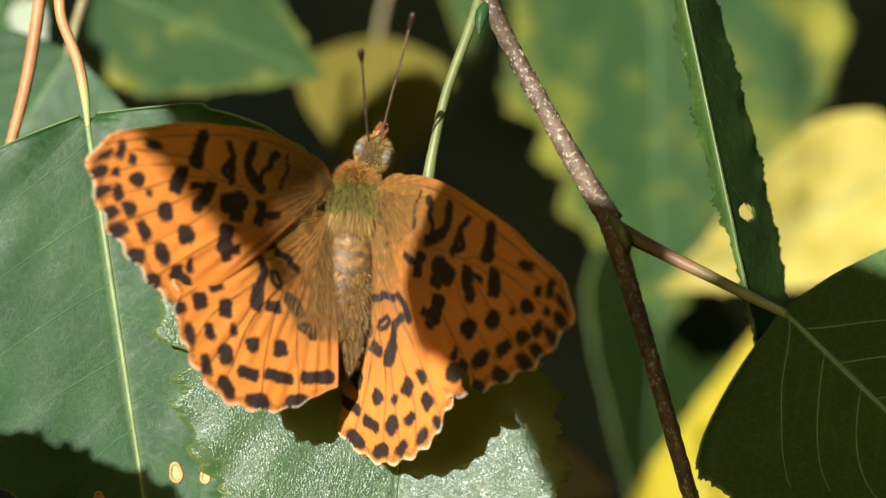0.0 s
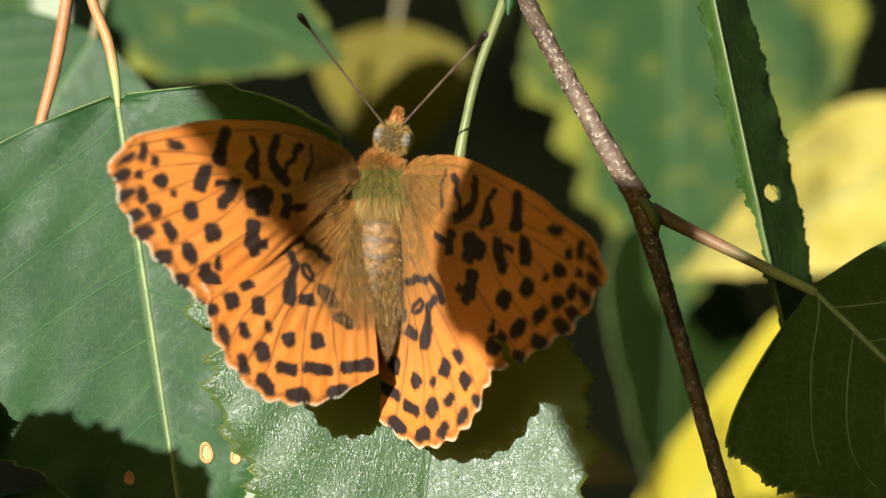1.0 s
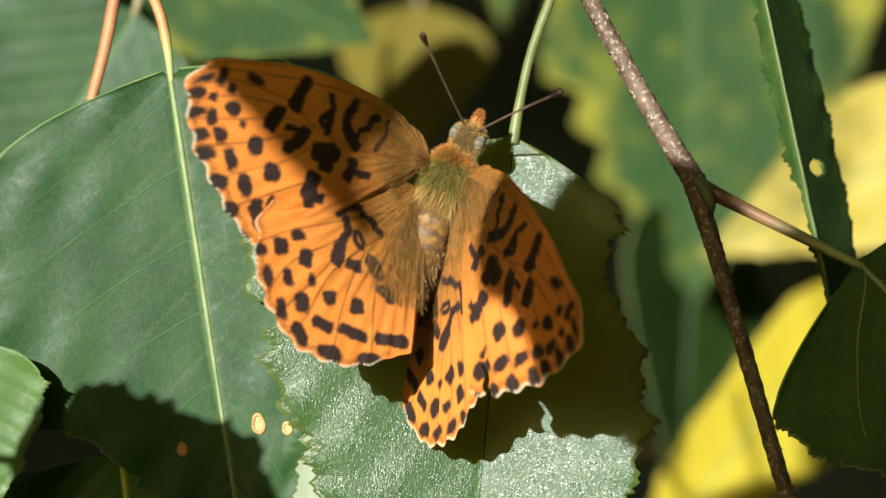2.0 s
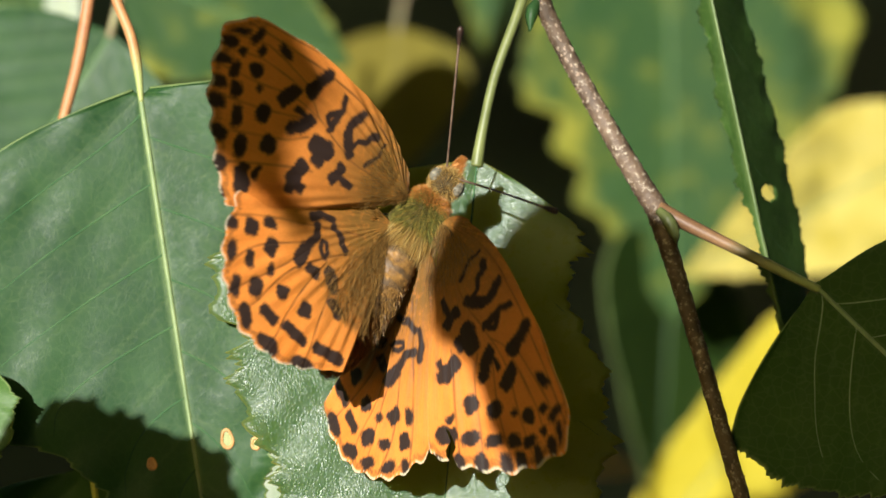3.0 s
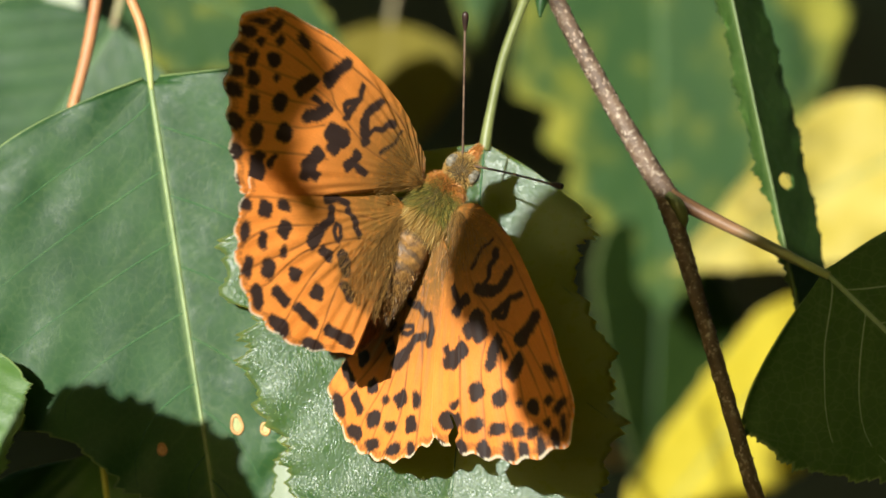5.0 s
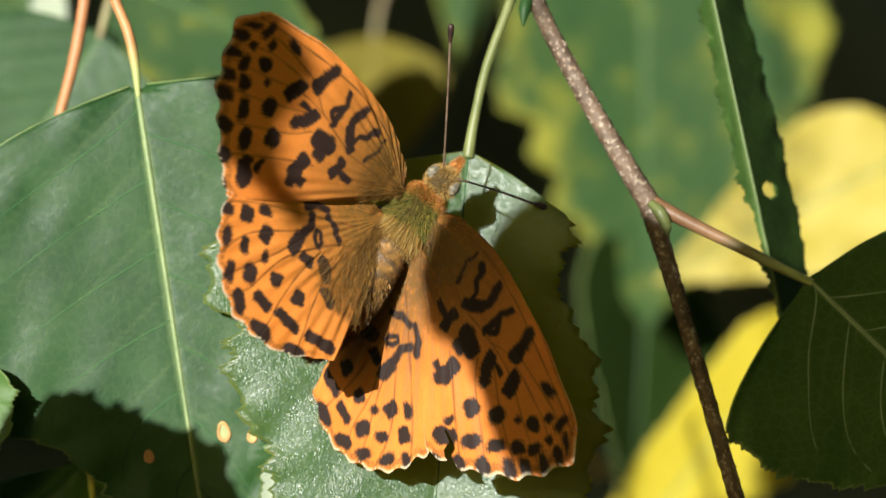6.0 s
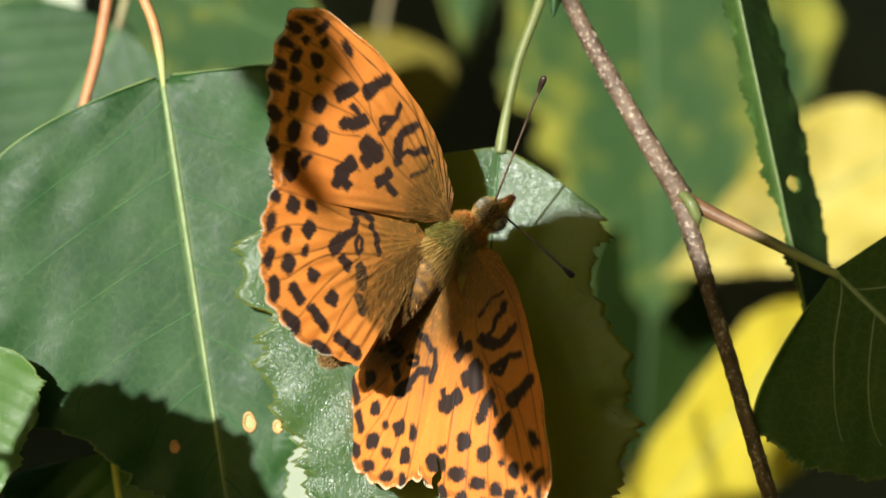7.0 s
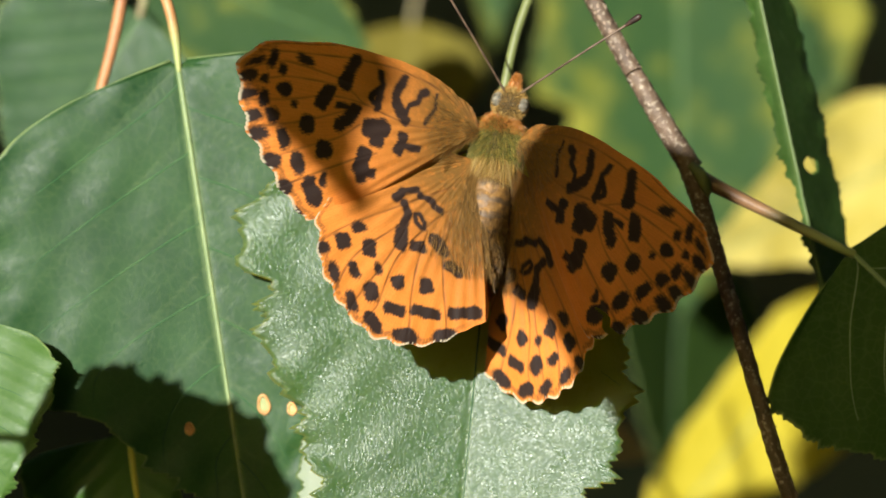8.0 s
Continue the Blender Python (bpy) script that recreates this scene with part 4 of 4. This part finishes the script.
BODY = [
    (0.0, body_pose(680.6, 325.6, -0.0048, 5.7, -3.5, -2.5)),
    (0.5, body_pose(669.1, 339.4, -0.0049, 4.4, -3.7, -1.1)),
    (1.0, body_pose(674.0, 335.7, -0.0050, 2.4, -3.3, -3.3)),
    (1.5, body_pose(678.8, 341.3, -0.0052, 8.6, -4.0, -1.3)),
    (1.7, body_pose(686.4, 354.4, -0.0052, 18.0, -2.5, -9.6)),
    (2.8, body_pose(709.3, 409.8, -0.0090, 30.1, -5.0, -6.6)),
    (3.0, body_pose(705.7, 415.8, -0.0090, 30.9, -6.6, -3.4)),
    (3.5, body_pose(707.0, 403.9, -0.0091, 31.7, -10.8, -5.2)),
    (4.0, body_pose(713.6, 406.8, -0.0091, 31.1, -7.4, -2.2)),
    (4.5, body_pose(711.8, 414.4, -0.0092, 33.4, -7.2, -4.6)),
    (4.7, body_pose(715.0, 413.3, -0.0092, 32.8, -6.2, -5.0)),
    (5.8, body_pose(707.1, 412.9, -0.0093, 35.8, -7.2, -2.4)),
    (6.0, body_pose(699.3, 417.9, -0.0094, 36.0, -8.6, -2.1)),
    (6.5, body_pose(703.2, 421.1, -0.0094, 37.9, -6.7, -2.5)),
    (7.0, body_pose(725.8, 485.3, -0.0095, 47.5, -7.5, -8.5)),
    (7.2, body_pose(773.2, 457.5, -0.0095, 46.4, -6.8, -10.3)),
    (7.5, body_pose(812.2, 363.3, -0.0070, 37.6, -7.0, -1.5)),
    (7.7, body_pose(834.5, 332.2, -0.0052, 32.5, -6.1, -2.6)),
    (8.0, body_pose(790.5, 340.2, -0.0048, 10.5, -3.1, -3.9)),
]
WING_FL = [
    (0.0, 1.9, 50.7, -15.2),
    (0.5, -1.4, 51.6, -13.7),
    (1.0, 0.8, 50.2, -13.0),
    (1.5, -1.2, 53.1, -11.7),
    (1.7, -2.5, 54.6, -19.7),
    (2.8, 15.4, 48.2, -27.1),
    (3.0, 15.7, 48.7, -27.0),
    (3.5, 9.4, 51.3, -19.4),
    (4.0, 13.2, 50.4, -20.4),
    (4.5, 13.1, 50.5, -25.4),
    (4.7, 13.2, 50.4, -25.0),
    (5.8, 9.2, 51.3, -20.9),
    (6.0, 9.2, 50.6, -20.9),
    (6.5, 9.4, 51.8, -23.9),
    (7.0, 8.0, 47.1, -31.0),
    (7.2, 5.5, 47.0, -25.5),
    (7.5, 5.1, 39.6, -18.7),
    (7.7, 1.7, 38.3, -11.0),
    (8.0, 7.5, 45.3, -17.1),
]
WING_HL = [
    (0.0, 11.3, 36.6, -24.4),
    (0.5, 7.0, 36.8, -24.5),
    (1.0, 9.0, 35.3, -22.8),
    (1.5, 5.8, 38.7, -21.6),
    (1.7, 1.6, 41.7, -25.7),
    (2.8, 11.9, 30.8, -37.0),
    (3.0, 12.9, 31.9, -35.7),
    (3.5, 10.1, 33.8, -29.5),
    (4.0, 11.9, 30.3, -32.4),
    (4.5, 11.1, 32.7, -34.0),
    (4.7, 11.9, 32.2, -34.9),
    (5.8, 8.6, 31.4, -33.4),
    (6.0, 7.8, 29.7, -33.0),
    (6.5, 7.5, 32.3, -35.3),
    (7.0, 6.8, 31.2, -38.8),
    (7.2, 6.4, 32.3, -32.7),
    (7.5, 7.3, 26.6, -24.7),
    (7.7, 3.4, 24.7, -15.6),
    (8.0, 4.3, 29.4, -25.3),
]
WING_FR = [
    (0.0, -29.0, 45.8, 12.2),
    (0.5, -22.3, 46.3, 12.6),
    (1.0, -25.7, 47.6, 10.1),
    (1.5, -23.4, 48.2, 13.6),
    (1.7, -28.6, 50.3, 18.1),
    (2.8, -38.9, 36.8, 29.2),
    (3.0, -36.8, 34.7, 29.7),
    (3.5, -37.7, 32.2, 31.1),
    (4.0, -33.2, 31.9, 26.4),
    (4.5, -36.4, 34.8, 29.3),
    (4.7, -37.8, 33.6, 28.9),
    (5.8, -32.4, 29.3, 28.5),
    (6.0, -31.0, 26.0, 30.0),
    (6.5, -29.6, 30.0, 29.0),
    (7.0, -35.2, 23.8, 35.6),
    (7.2, -36.8, 31.1, 30.1),
    (7.5, -25.3, 29.9, 18.5),
    (7.7, -21.5, 37.1, 9.7),
    (8.0, -25.6, 46.0, 13.3),
]
WING_HR = [
    (0.0, -25.8, 36.8, 18.0),
    (0.5, -20.0, 35.8, 19.6),
    (1.0, -24.6, 37.8, 16.5),
    (1.5, -21.6, 37.8, 20.2),
    (1.7, -26.6, 42.4, 27.2),
    (2.8, -36.6, 25.8, 35.6),
    (3.0, -33.6, 23.6, 36.6),
    (3.5, -33.8, 19.9, 37.4),
    (4.0, -30.0, 20.2, 33.6),
    (4.5, -32.7, 22.4, 35.8),
    (4.7, -33.7, 23.0, 34.9),
    (5.8, -25.9, 18.3, 33.2),
    (6.0, -25.5, 16.4, 37.1),
    (6.5, -24.6, 19.6, 36.7),
    (7.0, -28.1, 13.8, 42.6),
    (7.2, -31.8, 19.2, 37.1),
    (7.5, -20.1, 19.4, 24.6),
    (7.7, -18.7, 26.1, 15.3),
    (8.0, -22.4, 37.2, 21.6),
]
# how far the wind moves each thing from its place: seconds, metres to the right, metres up
SWAY_PERCH = [(0.0, -0.00010, 0.00006), (0.5, 0.00021, -0.00012), (1.0, -0.00000, 0.00000), (1.5, 0.00049, -0.00040), (1.7, 0.00049, -0.00019), (2.8, 0.00038, -0.00065), (3.0, 0.00027, -0.00067), (3.5, 0.00028, -0.00028), (4.0, 0.00070, -0.00022), (4.5, 0.00052, -0.00030), (6.0, 0.00000, -0.00030), (7.0, 0.00062, -0.00074), (7.2, 0.00019, -0.00075), (7.5, -0.00074, 0.00023), (7.7, 0.00007, 0.00089), (8.0, -0.00073, 0.00070)]
SWAY_TWIG = [(0.0, 0.00007, -0.00004), (0.5, 0.00042, 0.00004), (1.0, 0.00000, 0.00000), (1.5, 0.00048, -0.00056), (1.7, 0.00071, -0.00062), (2.8, 0.00064, -0.00137), (3.0, 0.00071, -0.00183), (3.5, 0.00072, -0.00135), (4.0, 0.00110, -0.00087), (4.5, 0.00108, -0.00143), (6.0, 0.00064, -0.00162), (6.5, 0.00108, -0.00172), (7.0, 0.00113, -0.00162), (7.2, 0.00070, -0.00159), (7.5, 0.00082, -0.00075), (7.7, 0.00159, 0.00002), (8.0, 0.00086, -0.00054)]
SWAY_RIGHT_LEAF = [(0.0, 0.00000, -0.00017), (0.5, 0.00004, 0.00016), (1.0, 0.00000, 0.00000), (1.5, 0.00037, -0.00040), (1.7, 0.00018, -0.00007), (2.8, -0.00007, -0.00065), (3.0, -0.00037, -0.00071), (3.5, -0.00027, -0.00033), (4.0, 0.00014, 0.00001), (4.5, 0.00013, -0.00062), (6.0, -0.00012, -0.00069), (6.5, 0.00019, -0.00075), (7.0, -0.00006, -0.00085), (7.2, 0.00018, -0.00137), (7.5, 0.00061, -0.00098), (7.7, 0.00116, -0.00048), (8.0, 0.00029, -0.00051)]
SWAY_CURLED_LEAF = [(0.0, 0.00031, -0.00001), (0.5, 0.00050, 0.00022), (1.0, -0.00000, 0.00000), (1.5, 0.00032, -0.00017), (1.7, 0.00021, -0.00002), (2.8, -0.00007, -0.00001), (3.0, -0.00100, -0.00068), (3.5, 0.00002, 0.00002), (4.0, 0.00043, 0.00021), (4.5, 0.00039, -0.00062), (6.0, 0.00001, -0.00078), (6.5, 0.00022, -0.00097), (7.0, 0.00005, -0.00108), (7.2, 0.00049, -0.00104), (7.5, 0.00057, -0.00090), (7.7, 0.00143, -0.00045), (8.0, 0.00041, -0.00086)]
# how far the second shading leaf swings on its stalk and sinks: seconds, degrees, plan steps
SWAY_OVERHEAD = [(0, 0, 0), (1.7, 0, 0), (2.8, 4, 40), (3.5, 5, 45), (4.0, 3, 35), (4.5, 1, 35), (5.8, 5, 45), (6.5, 7, 50), (7.0, 7.5, 90), (7.2, 7.6, 80), (7.5, 7.8, 20), (8.0, 1.5, 0)]
# antennae: seconds, degrees to the right of straight ahead, degrees up
FEELER_L = [(0, -6, 60), (0.5, -39, 31), (1.0, -40, 32), (1.5, -43, 66), (1.7, -43, 66), (2.8, -25, 33), (3.5, -27, 31), (4.5, -30, 30), (6.0, -35, 31), (6.5, -34, 29),
            (7.0, -23, 41), (7.2, -35, 36), (7.5, -40, 45), (7.7, -44, 35), (8.0, -42, 33)]
FEELER_R = [(0, 12, 37), (0.5, 37, 33), (1.0, 45, 37), (1.5, 53, 47), (1.7, 51, 50), (2.8, 85, 44), (3.5, 88, 49), (4.5, 81, 52), (6.0, 86, 52), (6.5, 81, 49),
            (7.0, 96, 45), (7.2, 98, 47), (7.5, 64, 39), (7.7, 49, 28), (8.0, 49, 19)]
# the head's place on the body: seconds, millimetres to the right, degrees turned to the right
HEAD = [(0, 1.3, 14), (0.5, 1.0, 10), (1.0, 0.9, 10), (1.5, 0.7, 8), (2.8, 0.4, 5), (8.0, 0.4, 5)]


def motions():
    walk(fly, BODY)
    for key, rows in (("fl", WING_FL), ("hl", WING_HL), ("fr", WING_FR), ("hr", WING_HR)):
        walk(wings[key], [(t, wing_pose(key, *turns)) for t, *turns in rows])
    for k, ob, rows in ((-1, antennas[0], FEELER_L), (1, antennas[1], FEELER_R)):
        walk(ob, [(t, feeler(t, turn, rise, k)) for t, turn, rise in rows])
    walk(head, [(t, pose(aside * MM, 4.5 * MM, 0.4 * MM, 0, 0, -turn)) for t, aside, turn in HEAD])
    for thing, rows in ((perch, SWAY_PERCH), (twig, SWAY_TWIG), (right_leaf, SWAY_RIGHT_LEAF), (curled_leaf, SWAY_CURLED_LEAF)):
        rest = thing.matrix_world.copy()
        walk(thing, [(t, Matrix.Translation((x, 0, z)) @ rest) for t, x, z in rows])
    rest, up = overhead[1].matrix_world.copy(), 250 * STEP
    walk(overhead[1], [(t, Matrix.Translation((0, 0, -sink * STEP)) @ rest @ Matrix.Translation((0, -up, 0)) @ Matrix.Rotation(radians(-turn), 4, "Z") @ Matrix.Translation((0, up, 0)))
                       for t, turn, sink in SWAY_OVERHEAD])


motions()
